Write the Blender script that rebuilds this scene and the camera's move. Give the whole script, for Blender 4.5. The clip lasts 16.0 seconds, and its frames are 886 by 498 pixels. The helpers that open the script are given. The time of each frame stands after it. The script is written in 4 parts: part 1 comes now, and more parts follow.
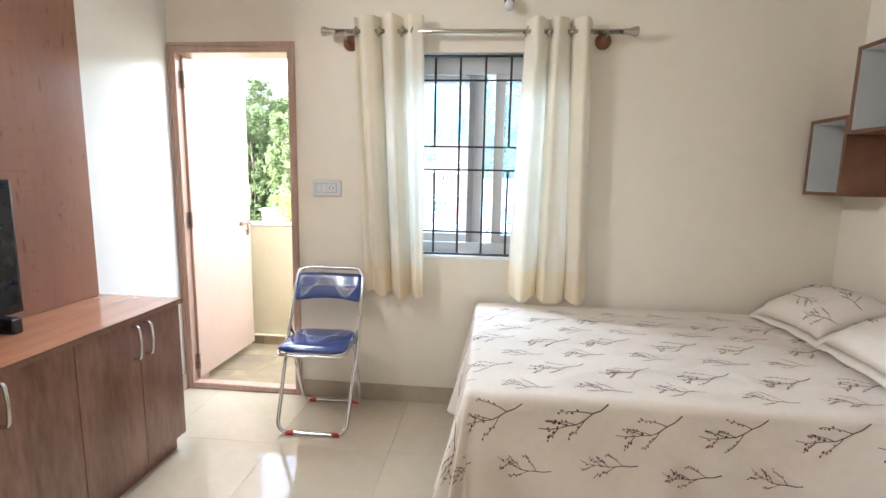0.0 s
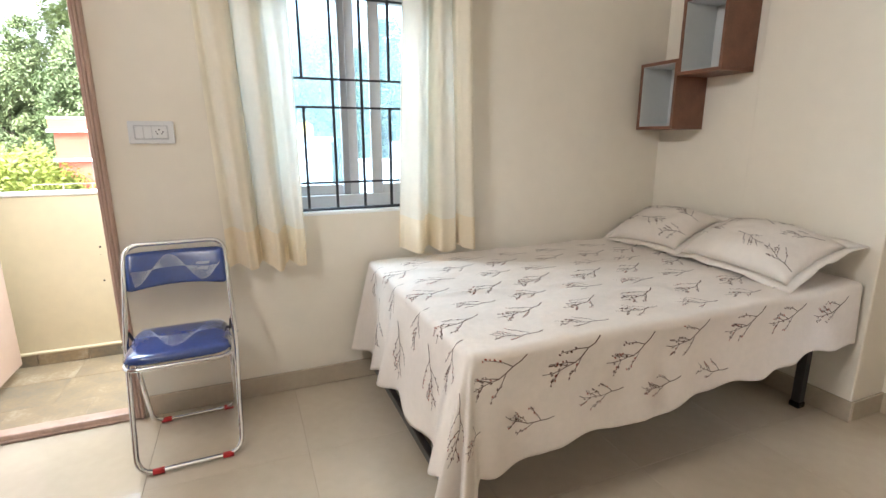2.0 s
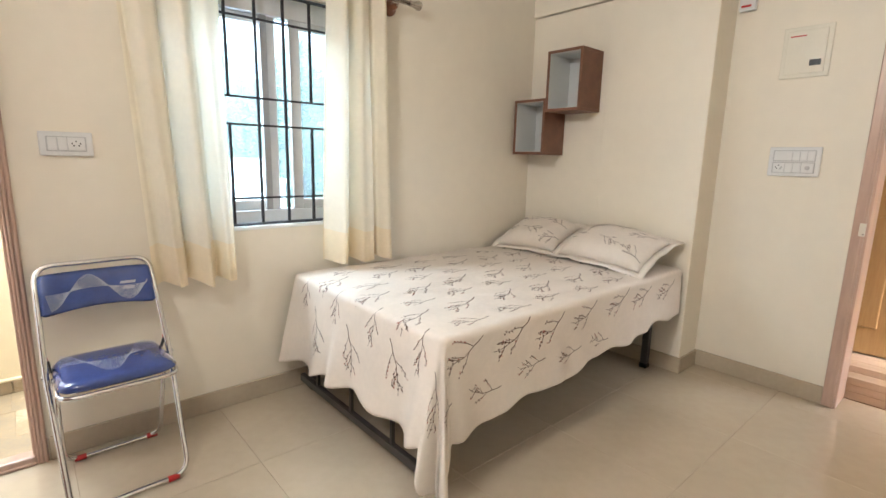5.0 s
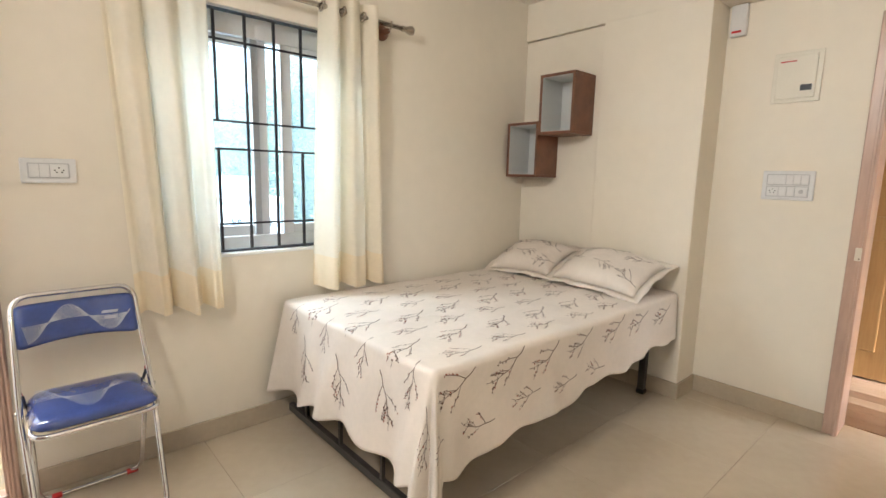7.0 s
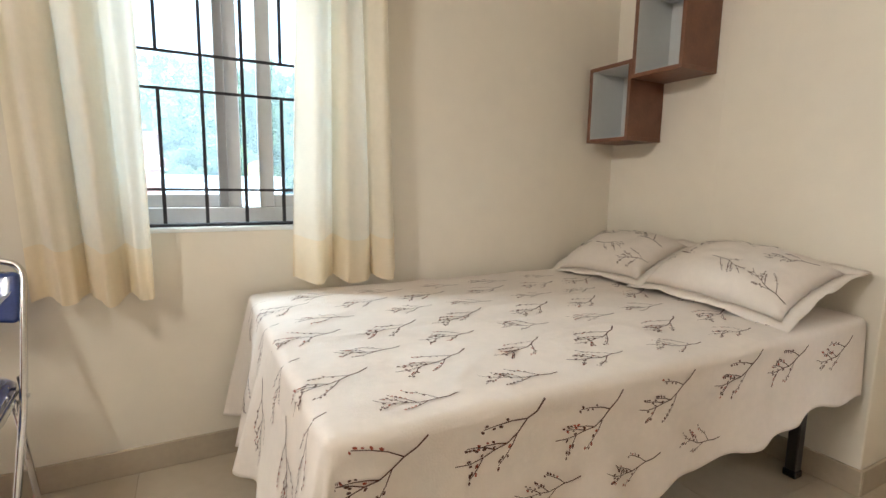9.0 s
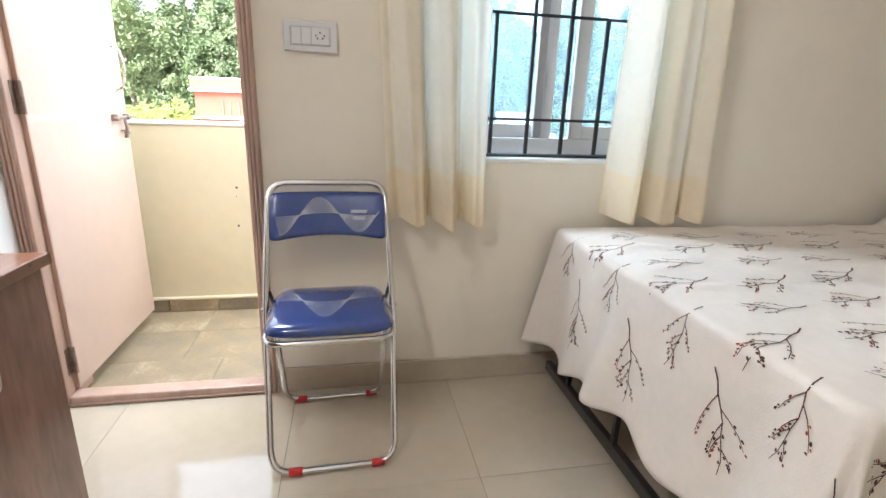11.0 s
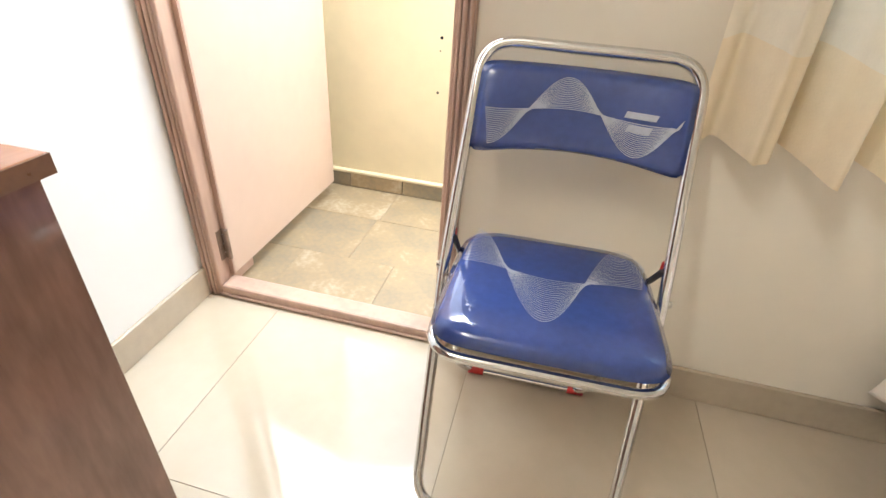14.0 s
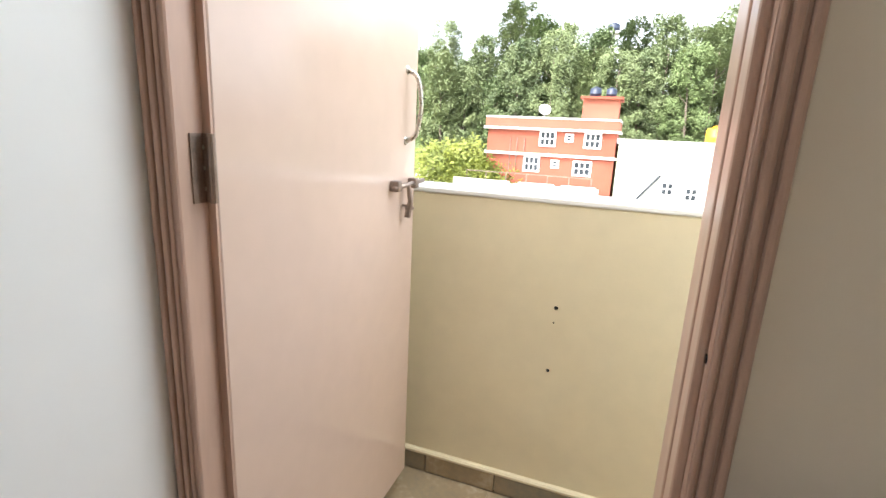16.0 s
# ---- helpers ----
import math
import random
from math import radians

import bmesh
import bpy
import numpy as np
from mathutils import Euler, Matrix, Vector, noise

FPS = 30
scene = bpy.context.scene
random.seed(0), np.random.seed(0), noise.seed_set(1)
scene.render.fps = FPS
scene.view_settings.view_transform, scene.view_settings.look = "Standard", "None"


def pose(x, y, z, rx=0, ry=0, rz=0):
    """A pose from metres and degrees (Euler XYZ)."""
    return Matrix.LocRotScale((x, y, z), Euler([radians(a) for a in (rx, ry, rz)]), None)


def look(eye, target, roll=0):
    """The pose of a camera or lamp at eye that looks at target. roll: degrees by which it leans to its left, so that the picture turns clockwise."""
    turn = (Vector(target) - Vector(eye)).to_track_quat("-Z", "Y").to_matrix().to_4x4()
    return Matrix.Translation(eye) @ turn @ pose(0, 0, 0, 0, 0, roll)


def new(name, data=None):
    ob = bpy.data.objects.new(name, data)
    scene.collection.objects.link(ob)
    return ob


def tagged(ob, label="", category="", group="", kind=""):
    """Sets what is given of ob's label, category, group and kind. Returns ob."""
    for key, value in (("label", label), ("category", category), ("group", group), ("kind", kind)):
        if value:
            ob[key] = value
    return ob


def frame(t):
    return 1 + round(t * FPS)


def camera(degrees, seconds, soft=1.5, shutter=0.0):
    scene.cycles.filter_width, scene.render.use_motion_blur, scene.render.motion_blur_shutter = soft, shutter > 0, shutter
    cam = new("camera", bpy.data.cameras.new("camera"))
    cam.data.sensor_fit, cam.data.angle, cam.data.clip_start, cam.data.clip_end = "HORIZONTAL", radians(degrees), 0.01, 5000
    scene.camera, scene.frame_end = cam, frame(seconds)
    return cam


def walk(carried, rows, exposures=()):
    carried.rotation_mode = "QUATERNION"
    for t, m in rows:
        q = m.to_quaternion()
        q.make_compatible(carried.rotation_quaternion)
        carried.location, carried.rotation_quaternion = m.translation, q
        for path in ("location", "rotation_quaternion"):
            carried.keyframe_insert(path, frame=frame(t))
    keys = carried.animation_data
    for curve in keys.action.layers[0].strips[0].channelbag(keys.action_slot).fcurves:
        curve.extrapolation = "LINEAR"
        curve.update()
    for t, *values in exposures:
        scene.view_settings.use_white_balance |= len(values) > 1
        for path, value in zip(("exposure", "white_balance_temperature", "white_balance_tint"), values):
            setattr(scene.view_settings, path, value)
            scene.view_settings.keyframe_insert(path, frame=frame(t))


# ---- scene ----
cam = camera(85.0, 16.0)
PATH = [
    (0, (1.898, -2.764, 1.36), (1.704, -0.795, 1.066), 1.1),
    (0.5, (1.831, -2.747, 1.37), (2.067, -0.788, 1.046), 2.1),
    (1, (1.758, -2.703, 1.335), (2.177, -0.784, 0.962), 1.6),
    (1.5, (1.564, -2.541, 1.267), (2.126, -0.669, 0.841), 0.4),
    (2, (1.274, -2.395, 1.265), (2.016, -0.593, 0.814), -0.1),
    (2.5, (0.913, -2.419, 1.282), (1.878, -0.725, 0.836), -0.3),
    (3, (0.756, -2.468, 1.302), (1.801, -0.84, 0.797), 0.9),
    (3.5, (0.679, -2.459, 1.262), (1.748, -0.931, 0.539), 2.6),
    (4, (0.678, -2.44, 1.237), (1.794, -1.004, 0.406), 2.3),
    (4.5, (0.753, -2.449, 1.248), (1.959, -0.964, 0.664), 1.0),
    (4.7, (0.79, -2.44, 1.253), (2.049, -0.947, 0.822), 1.0),
    (6.8, (0.795, -2.36, 1.352), (2.144, -0.908, 1.088), 1.6),
    (7, (0.833, -2.394, 1.299), (2.146, -0.915, 1.001), 1.3),
    (7.5, (1.088, -2.35, 1.216), (2.307, -0.82, 0.803), 1.4),
    (8, (1.548, -2.113, 1.077), (2.657, -0.501, 0.664), 0.8),
    (8.2, (1.661, -2.038, 1.068), (2.758, -0.408, 0.692), 0.8),
    (10.3, (1.46, -1.966, 1.145), (2.018, -0.056, 0.941), 1.1),
    (10.5, (1.305, -1.889, 1.04), (1.849, 0.024, 0.824), 1.1),
    (11, (1.06, -1.74, 1.083), (1.427, 0.144, 0.52), 2.0),
    (11.5, (0.981, -1.657, 1.018), (0.977, 0.203, 0.283), 3.2),
    (12, (0.91, -1.562, 1.018), (0.708, 0.277, 0.258), 2.9),
    (12.5, (0.837, -1.373, 1.012), (0.742, 0.389, 0.071), 3.0),
    (13, (0.876, -1.273, 0.962), (0.874, 0.384, -0.159), 3.4),
    (13.5, (0.942, -1.122, 0.967), (0.874, 0.477, -0.232), 4.9),
    (14, (0.937, -0.998, 0.98), (0.593, 0.64, -0.115), 4.3),
    (14.5, (0.805, -0.885, 0.996), (0.179, 0.758, 0.043), 3.5),
    (15, (0.671, -0.769, 1.011), (-0.054, 0.918, 0.219), 2.8),
    (15.5, (0.624, -0.653, 1.071), (-0.085, 1.128, 0.5), 2.0),
    (16, (0.626, -0.51, 1.136), (-0.042, 1.316, 0.666), 2.8),
]
EXPOSURES = [(0, 3.5, 5900, 10), (1.5, 3.35, 6000, 10), (4, 3.5, 6350, 10), (6.8, 3.5, 6500, 10), (8.2, 3.35, 6650, 10),
             (10.5, 3.25, 6100, 10), (11.0, 3.25, 5950, 10), (12, 3.3, 6450, 15), (13.0, 3.6, 6350, 10), (14.0, 3.6, 6500, 10),
             (14.5, 3.3, 6200, 10), (15.2, 2.8, 6200, 10), (16, 2.38, 6450, 10)]
walk(cam, [(t, look(eye, target, roll)) for t, eye, target, roll in PATH],
     exposures=EXPOSURES)

# ---- world and light ----
world = bpy.data.worlds.new("world")
scene.world = world
world.use_nodes = True
wn, wl = world.node_tree.nodes, world.node_tree.links
sky = wn.new("ShaderNodeTexSky")
sky.sky_type = "NISHITA"
sky.sun_disc = False
sky.sun_elevation, sky.sun_rotation = radians(52), radians(205)
sky.dust_density = 4.0
pale = wn.new("ShaderNodeHueSaturation")
pale.inputs["Saturation"].default_value = 0.35
wl.new(sky.outputs[0], pale.inputs["Color"])
wl.new(pale.outputs[0], wn["Background"].inputs[0])
wn["Background"].inputs[1].default_value = 0.15

sun = new("sun", bpy.data.lights.new("sun", "SUN"))
sun.data.energy, sun.data.angle, sun.data.color = 0.65, radians(12), (1.0, 0.96, 0.9)
sun.matrix_world = look((0, 0, 0), (0.35, 0.75, -1.0))

# added area lamps outside the balcony door and the window, boosting the sky's light indoors
for nm, at, to, w, h, watts in (("door_sky_fill", (0.42, 0.62, 2.42), (0.9, -1.2, 0.2), 1.0, 0.7, 6.5),
                                ("window_sky_fill", (1.775, 1.1, 2.55), (2.1, -1.2, 0.4), 1.6, 0.6, 4.0),
                                ("side_wall_fill", (1.0, 0.6, 2.15), (3.9, -1.3, 1.1), 0.8, 0.7, 5.5)):
    sk = new(nm, bpy.data.lights.new(nm, "AREA"))
    sk.data.shape, sk.data.size, sk.data.size_y, sk.data.energy, sk.data.color = "RECTANGLE", w, h, watts, (0.85, 0.945, 1.0)
    sk.matrix_world = look(at, to)
# added fill lamp, out of view, that brightens the east wall
lamp = new("fill_light", bpy.data.lights.new("fill_light", "AREA"))
lamp.data.shape, lamp.data.size, lamp.data.size_y = "RECTANGLE", 1.1, 0.07
lamp.data.energy, lamp.data.color = 5.8, (1.0, 0.97, 0.92)
lamp.matrix_world = look((0.1, -1.8, 2.33), (3.9, -3.15, 1.6))

# ---- materials ----


def material(name, color, rough=0.5, metal=0.0, vary=0.08, scale=6.0, bump=0.0, bump_scale=60.0,
             stretch=(1, 1, 1), other=None, random_tint=0.0, coat=0.0, fine=0.0, coords="Object"):
    """Principled surface with a coarse and a fine variation and a fine relief."""
    m = bpy.data.materials.new(name)
    m.use_nodes = True
    n, l = m.node_tree.nodes, m.node_tree.links
    b = n["Principled BSDF"]
    b.inputs["Metallic"].default_value = metal
    b.inputs["Coat Weight"].default_value = coat
    b.inputs["Coat Roughness"].default_value = 0.08
    tc, mp = n.new("ShaderNodeTexCoord"), n.new("ShaderNodeMapping")
    mp.inputs["Scale"].default_value = stretch
    l.new(tc.outputs[coords], mp.inputs["Vector"])
    big, small = n.new("ShaderNodeTexNoise"), n.new("ShaderNodeTexNoise")
    big.inputs["Scale"].default_value, big.inputs["Detail"].default_value = scale, 4
    small.inputs["Scale"].default_value, small.inputs["Detail"].default_value = scale * 9, 3
    l.new(mp.outputs[0], big.inputs["Vector"])
    l.new(mp.outputs[0], small.inputs["Vector"])
    both = n.new("ShaderNodeMix")
    both.inputs[0].default_value = 0.35
    l.new(big.outputs["Fac"], both.inputs[2])
    l.new(small.outputs["Fac"], both.inputs[3])
    fac = both.outputs[0]
    if random_tint:
        info, mix = n.new("ShaderNodeObjectInfo"), n.new("ShaderNodeMath")
        mix.operation = "MULTIPLY_ADD"
        mix.inputs[1].default_value = random_tint
        l.new(info.outputs["Random"], mix.inputs[0])
        l.new(fac, mix.inputs[2])
        fac = mix.outputs[0]
    ramp = n.new("ShaderNodeValToRGB")
    c = Vector(color)
    d = Vector(other) if other else c * (1 - 2.2 * vary)
    e = c if other else c * (1 + vary)
    ramp.color_ramp.elements[0].position, ramp.color_ramp.elements[1].position = 0.3, 0.7
    ramp.color_ramp.elements[0].color = (*d, 1)
    ramp.color_ramp.elements[1].color = (*[min(v, 0.95) for v in e], 1)
    l.new(fac, ramp.inputs[0])
    l.new(ramp.outputs[0], b.inputs["Base Color"])
    rr = n.new("ShaderNodeMapRange")
    rr.inputs["To Min"].default_value, rr.inputs["To Max"].default_value = max(rough * 0.75, 0.02), min(rough * 1.25, 1)
    l.new(small.outputs["Fac"], rr.inputs["Value"])
    l.new(rr.outputs[0], b.inputs["Roughness"])
    if bump:
        t, bn = n.new("ShaderNodeTexNoise"), n.new("ShaderNodeBump")
        t.inputs["Scale"].default_value, t.inputs["Detail"].default_value = bump_scale, 4
        l.new(mp.outputs[0], t.inputs["Vector"])
        bn.inputs["Strength"].default_value, bn.inputs["Distance"].default_value = bump, 0.004
        l.new(t.outputs["Fac"], bn.inputs["Height"])
        l.new(bn.outputs[0], b.inputs["Normal"])
    return m


def cloth(name, color, through_light=0.35, tint=None):
    m = material(name, color, 0.9, vary=0.04, scale=5, bump=0.25, bump_scale=220)
    n, l = m.node_tree.nodes, m.node_tree.links
    t, mix = n.new("ShaderNodeBsdfTranslucent"), n.new("ShaderNodeMixShader")
    t.inputs["Color"].default_value = (*(tint or color), 1)
    mix.inputs[0].default_value = through_light
    l.new(n["Principled BSDF"].outputs[0], mix.inputs[1])
    l.new(t.outputs[0], mix.inputs[2])
    l.new(mix.outputs[0], n["Material Output"].inputs[0])
    return m


def glass(name):
    """Pale blue glass; the view's bright haze is mixed in as a translucent colour."""
    m = bpy.data.materials.new(name)
    m.use_nodes = True
    b = m.node_tree.nodes["Principled BSDF"]
    b.inputs["Base Color"].default_value = (0.50, 0.75, 0.97, 1)
    b.inputs["Transmission Weight"].default_value = 1
    b.inputs["Roughness"].default_value = 0.0
    b.inputs["IOR"].default_value = 1.45
    n, l = m.node_tree.nodes, m.node_tree.links
    haze, mix = n.new("ShaderNodeBsdfTranslucent"), n.new("ShaderNodeMixShader")
    haze.inputs["Color"].default_value = (0.62, 0.80, 0.92, 1)
    mix.inputs[0].default_value = 0.11
    l.new(b.outputs[0], mix.inputs[1])
    l.new(haze.outputs[0], mix.inputs[2])
    l.new(mix.outputs[0], n["Material Output"].inputs[0])
    return m


PAINT = material("cream_paint", (0.82, 0.757, 0.65), 0.55, vary=0.025, scale=1.3, bump=0.12, bump_scale=35)
# white paint; its cool tone puts the door's daylight on the west wall
PAINT_WHITE_DAYLIT = material("white_paint_daylit", (0.86, 0.87, 0.87), 0.42, vary=0.02, scale=1.3, bump=0.1, bump_scale=35)
CEILING = material("ceiling_paint", (0.80, 0.77, 0.70), 0.7, vary=0.02, scale=1.5, bump=0.1)
TILE = material("vitrified_tile", (0.57, 0.485, 0.375), 0.06, vary=0.05, scale=2.2, random_tint=0.06, other=(0.50, 0.42, 0.315), coat=0.8)
GROUT = material("grout", (0.33, 0.265, 0.185), 0.8, vary=0.1, scale=20)
SKIRT = material("skirting_tile", (0.50, 0.42, 0.32), 0.15, vary=0.06, scale=4)
FRAME = material("door_frame_paint", (0.56, 0.385, 0.305), 0.32, vary=0.12, scale=5, stretch=(1, 1, 0.15), bump=0.1)
LEAF = material("door_leaf_paint", (0.68, 0.52, 0.435), 0.14, vary=0.03, scale=2, bump=0.04, bump_scale=14, coat=0.25)
LAMINATE = material("walnut_laminate", (0.36, 0.20, 0.15), 0.2, scale=3.0, stretch=(2.2, 2.2, 0.45), other=(0.165, 0.085, 0.066), coat=0.5)
# the wall panel's reddish reflection is put into this top's colour
LAMINATE_TOP = material("walnut_top_with_reflection", (0.46, 0.205, 0.11), 0.16, scale=3.2, stretch=(4, 0.5, 4), other=(0.30, 0.125, 0.066), coat=0.3)
PANEL = material("panel_laminate", (0.30, 0.15, 0.105), 0.3, scale=2.4, stretch=(2, 2, 0.5), other=(0.22, 0.105, 0.075), coat=0.2)
EDGE = material("laminate_edge", (0.24, 0.125, 0.075), 0.3, vary=0.15, scale=8)
CHROME = material("chrome", (0.72, 0.72, 0.73), 0.12, metal=1.0, vary=0.05, scale=9)
STEEL = material("brushed_steel", (0.60, 0.56, 0.50), 0.28, metal=1.0, vary=0.08, scale=12)
DARK_STEEL = material("tarnished_steel", (0.34, 0.26, 0.215), 0.42, metal=0.7, vary=0.2, scale=30)
BLUE = material("blue_vinyl", (0.034, 0.07, 0.27), 0.15, vary=0.12, scale=8, bump=0.05, bump_scale=90, coat=0.7)
PRINT = material("silver_print", (0.44, 0.48, 0.60), 0.4, vary=0.1, scale=15)
RED = material("red_plastic", (0.50, 0.02, 0.02), 0.35, vary=0.1, scale=20)
BLACK_IRON = material("black_iron_paint", (0.018, 0.018, 0.025), 0.4, vary=0.2, scale=15, bump=0.1)
BED_IRON = material("bed_iron_paint", (0.035, 0.03, 0.028), 0.35, vary=0.25, scale=12, bump=0.1)
UPVC = material("white_window_profile", (0.66, 0.67, 0.68), 0.35, vary=0.04, scale=6)
UPVC_DARK = material("grey_window_profile", (0.40, 0.41, 0.43), 0.4, vary=0.05, scale=6)
GLASS = glass("window_glass")
CURTAIN = cloth("cream_satin", (0.90, 0.82, 0.68), 0.27, (0.93, 0.90, 0.80))
HEM = cloth("golden_satin_hem", (0.90, 0.795, 0.62), 0.30, (0.95, 0.80, 0.56))
SHEET = cloth("printed_sheet_cotton", (0.82, 0.745, 0.67), 0.08)
SPRIG = material("brown_print", (0.12, 0.053, 0.036), 0.9, vary=0.3, scale=20)
BERRY = material("red_print", (0.40, 0.09, 0.05), 0.9, vary=0.3, scale=30)
WOODBOX = material("shelf_walnut", (0.21, 0.09, 0.05), 0.38, scale=4, stretch=(3, 0.4, 3), other=(0.115, 0.045, 0.025))
BOXWHITE = material("shelf_inner_white", (0.62, 0.63, 0.62), 0.5, vary=0.03, scale=4)
PLASTIC = material("white_plastic", (0.72, 0.72, 0.72), 0.3, vary=0.02, scale=10)
PLASTIC_GREY = material("grey_plastic", (0.52, 0.52, 0.53), 0.35, vary=0.03, scale=10)
CREAM_PLASTIC = material("cream_enamel", (0.74, 0.70, 0.60), 0.35, vary=0.02, scale=10)
BLACK_PLASTIC = material("black_plastic", (0.015, 0.016, 0.02), 0.25, vary=0.1, scale=10)
SCREEN = material("dark_screen", (0.012, 0.016, 0.024), 0.08, vary=0.1, scale=4)
ROD = material("brushed_nickel", (0.55, 0.50, 0.45), 0.22, metal=1.0, vary=0.06, scale=14)
KNOB = material("turned_wood", (0.23, 0.08, 0.035), 0.35, vary=0.2, scale=25)
PARAPET = material("parapet_plaster", (0.71, 0.62, 0.44), 0.7, vary=0.04, scale=2, bump=0.2, bump_scale=30)
SLATE = material("slate_stone", (0.33, 0.25, 0.155), 0.42, vary=0.12, scale=6.5, other=(0.16, 0.155, 0.135), random_tint=0.22, bump=0.5, bump_scale=18)
smear = SLATE.node_tree.nodes["Color Ramp"].color_ramp.elements.new(0.93)      # pale cement smears
smear.color = (0.52, 0.45, 0.35, 1)
MORTAR = material("mortar", (0.30, 0.24, 0.165), 0.85, vary=0.2, scale=14, bump=0.3)
CONCRETE_WHITE = material("white_limewash", (0.80, 0.79, 0.77), 0.8, vary=0.05, scale=0.6, bump=0.1, bump_scale=6)
ORANGE = material("terracotta_paint", (0.36, 0.10, 0.058), 0.75, vary=0.07, scale=0.5, bump=0.1, bump_scale=6)
ORANGE_PALE = material("pale_terracotta_paint", (0.39, 0.125, 0.078), 0.75, vary=0.06, scale=0.5)
DARKGLASS = material("dark_window_glass", (0.05, 0.06, 0.07), 0.1, vary=0.2, scale=1)
TANK_BLUE = material("tank_dark_blue", (0.03, 0.045, 0.08), 0.4, vary=0.1, scale=3)
TANK_YELLOW = material("tank_yellow", (0.75, 0.42, 0.02), 0.45, vary=0.08, scale=3)
GRASS = material("scrub_ground", (0.13, 0.15, 0.06), 0.95, scale=0.08, other=(0.20, 0.15, 0.09), bump=0.4, bump_scale=2)
BARK = material("tree_bark", (0.24, 0.19, 0.15), 0.9, vary=0.25, scale=3)
LEAVES = [material("leaf_green", (0.165, 0.225, 0.085), 0.6, scale=0.35, other=(0.055, 0.09, 0.035), random_tint=0.3),
          material("leaf_grey_green", (0.20, 0.25, 0.11), 0.6, scale=0.35, other=(0.06, 0.10, 0.042), random_tint=0.3),
          material("leaf_yellow_green", (0.30, 0.33, 0.05), 0.6, scale=0.6, other=(0.08, 0.12, 0.025))]
OAK = material("veneer_door", (0.42, 0.255, 0.11), 0.35, scale=3, stretch=(3, 3, 0.3), other=(0.31, 0.175, 0.07))
MAT_PALE = material("plank_tile_pale", (0.50, 0.38, 0.28), 0.3, scale=4, stretch=(5, 0.6, 1), other=(0.37, 0.26, 0.185))
MAT_DARK = material("plank_tile_brown", (0.30, 0.185, 0.12), 0.3, scale=4, stretch=(5, 0.6, 1), other=(0.22, 0.13, 0.08))
BULB = material("bulb_frosted", (0.75, 0.75, 0.75), 0.15, vary=0.02, scale=10)

# ---- building helpers ----


def mesh_of(name, bm, mat, smooth=False):
    me = bpy.data.meshes.new(name)
    bm.normal_update()
    bm.to_mesh(me)
    bm.free()
    for p in me.polygons:
        p.use_smooth = smooth
    for m in (mat if isinstance(mat, (list, tuple)) else [mat]):
        me.materials.append(m)
    return me


def part(name, bm, mat, parent=None, label="", smooth=False):
    ob = new(name, mesh_of(name, bm, mat, smooth))
    if parent:
        ob.parent = parent
    return tagged(ob, label)


def thing(name, label, category, at=(0, 0, 0), turn=0.0, group="", kind=""):
    ob = new(name)
    ob.empty_display_size = 0.1
    ob.matrix_world = pose(*at, 0, 0, turn)
    return tagged(ob, label, category, group, kind)


def block(x0, x1, y0, y1, z0, z1, bevel=0.0, seg=1, bm=None):
    bm = bm or bmesh.new()
    made = bmesh.ops.create_cube(bm, size=1.0, matrix=Matrix.LocRotScale(
        ((x0 + x1) / 2, (y0 + y1) / 2, (z0 + z1) / 2), None, (abs(x1 - x0), abs(y1 - y0), abs(z1 - z0))))
    if bevel:
        edges = {e for v in made["verts"] for e in v.link_edges}
        bmesh.ops.bevel(bm, geom=list(edges), offset=bevel, segments=seg, affect="EDGES", profile=0.5)
    return bm


def rod(points, r, sides=10, closed=False, bm=None, cap=True):
    """A tube along points."""
    bm = bm or bmesh.new()
    pts = [Vector(q) for q in points]
    n = len(pts)
    rings, up = [], None
    for i, q in enumerate(pts):
        a = pts[i - 1] if i or closed else q
        b = pts[(i + 1) % n] if i < n - 1 or closed else q
        d = (b - a).normalized()
        if up is None:
            up = d.orthogonal().normalized()
        up = (up - d * up.dot(d)).normalized()
        side = d.cross(up)
        rr = r[i] if isinstance(r, (list, tuple)) else r
        rings.append([bm.verts.new(q + rr * (math.cos(k * math.tau / sides) * up + math.sin(k * math.tau / sides) * side))
                      for k in range(sides)])
    for i in range(n if closed else n - 1):
        p, q = rings[i], rings[(i + 1) % n]
        for k in range(sides):
            bm.faces.new((p[k], p[(k + 1) % sides], q[(k + 1) % sides], q[k]))
    if cap and not closed:
        bm.faces.new(rings[0][::-1])
        bm.faces.new(rings[-1])
    return bm


def rounded(points, r, steps=6, closed=False):
    """The corners of a line of points, rounded by r."""
    pts, out, n = [Vector(p) for p in points], [], len(points)
    for i, p in enumerate(pts):
        if not closed and i in (0, n - 1):
            out.append(p)
            continue
        a, b = pts[i - 1] - p, pts[(i + 1) % n] - p
        ra, rb = p + a.normalized() * min(r, a.length / 2), p + b.normalized() * min(r, b.length / 2)
        for k in range(steps + 1):
            s = k / steps
            out.append((1 - s) ** 2 * ra + 2 * s * (1 - s) * p + s * s * rb)
    return out


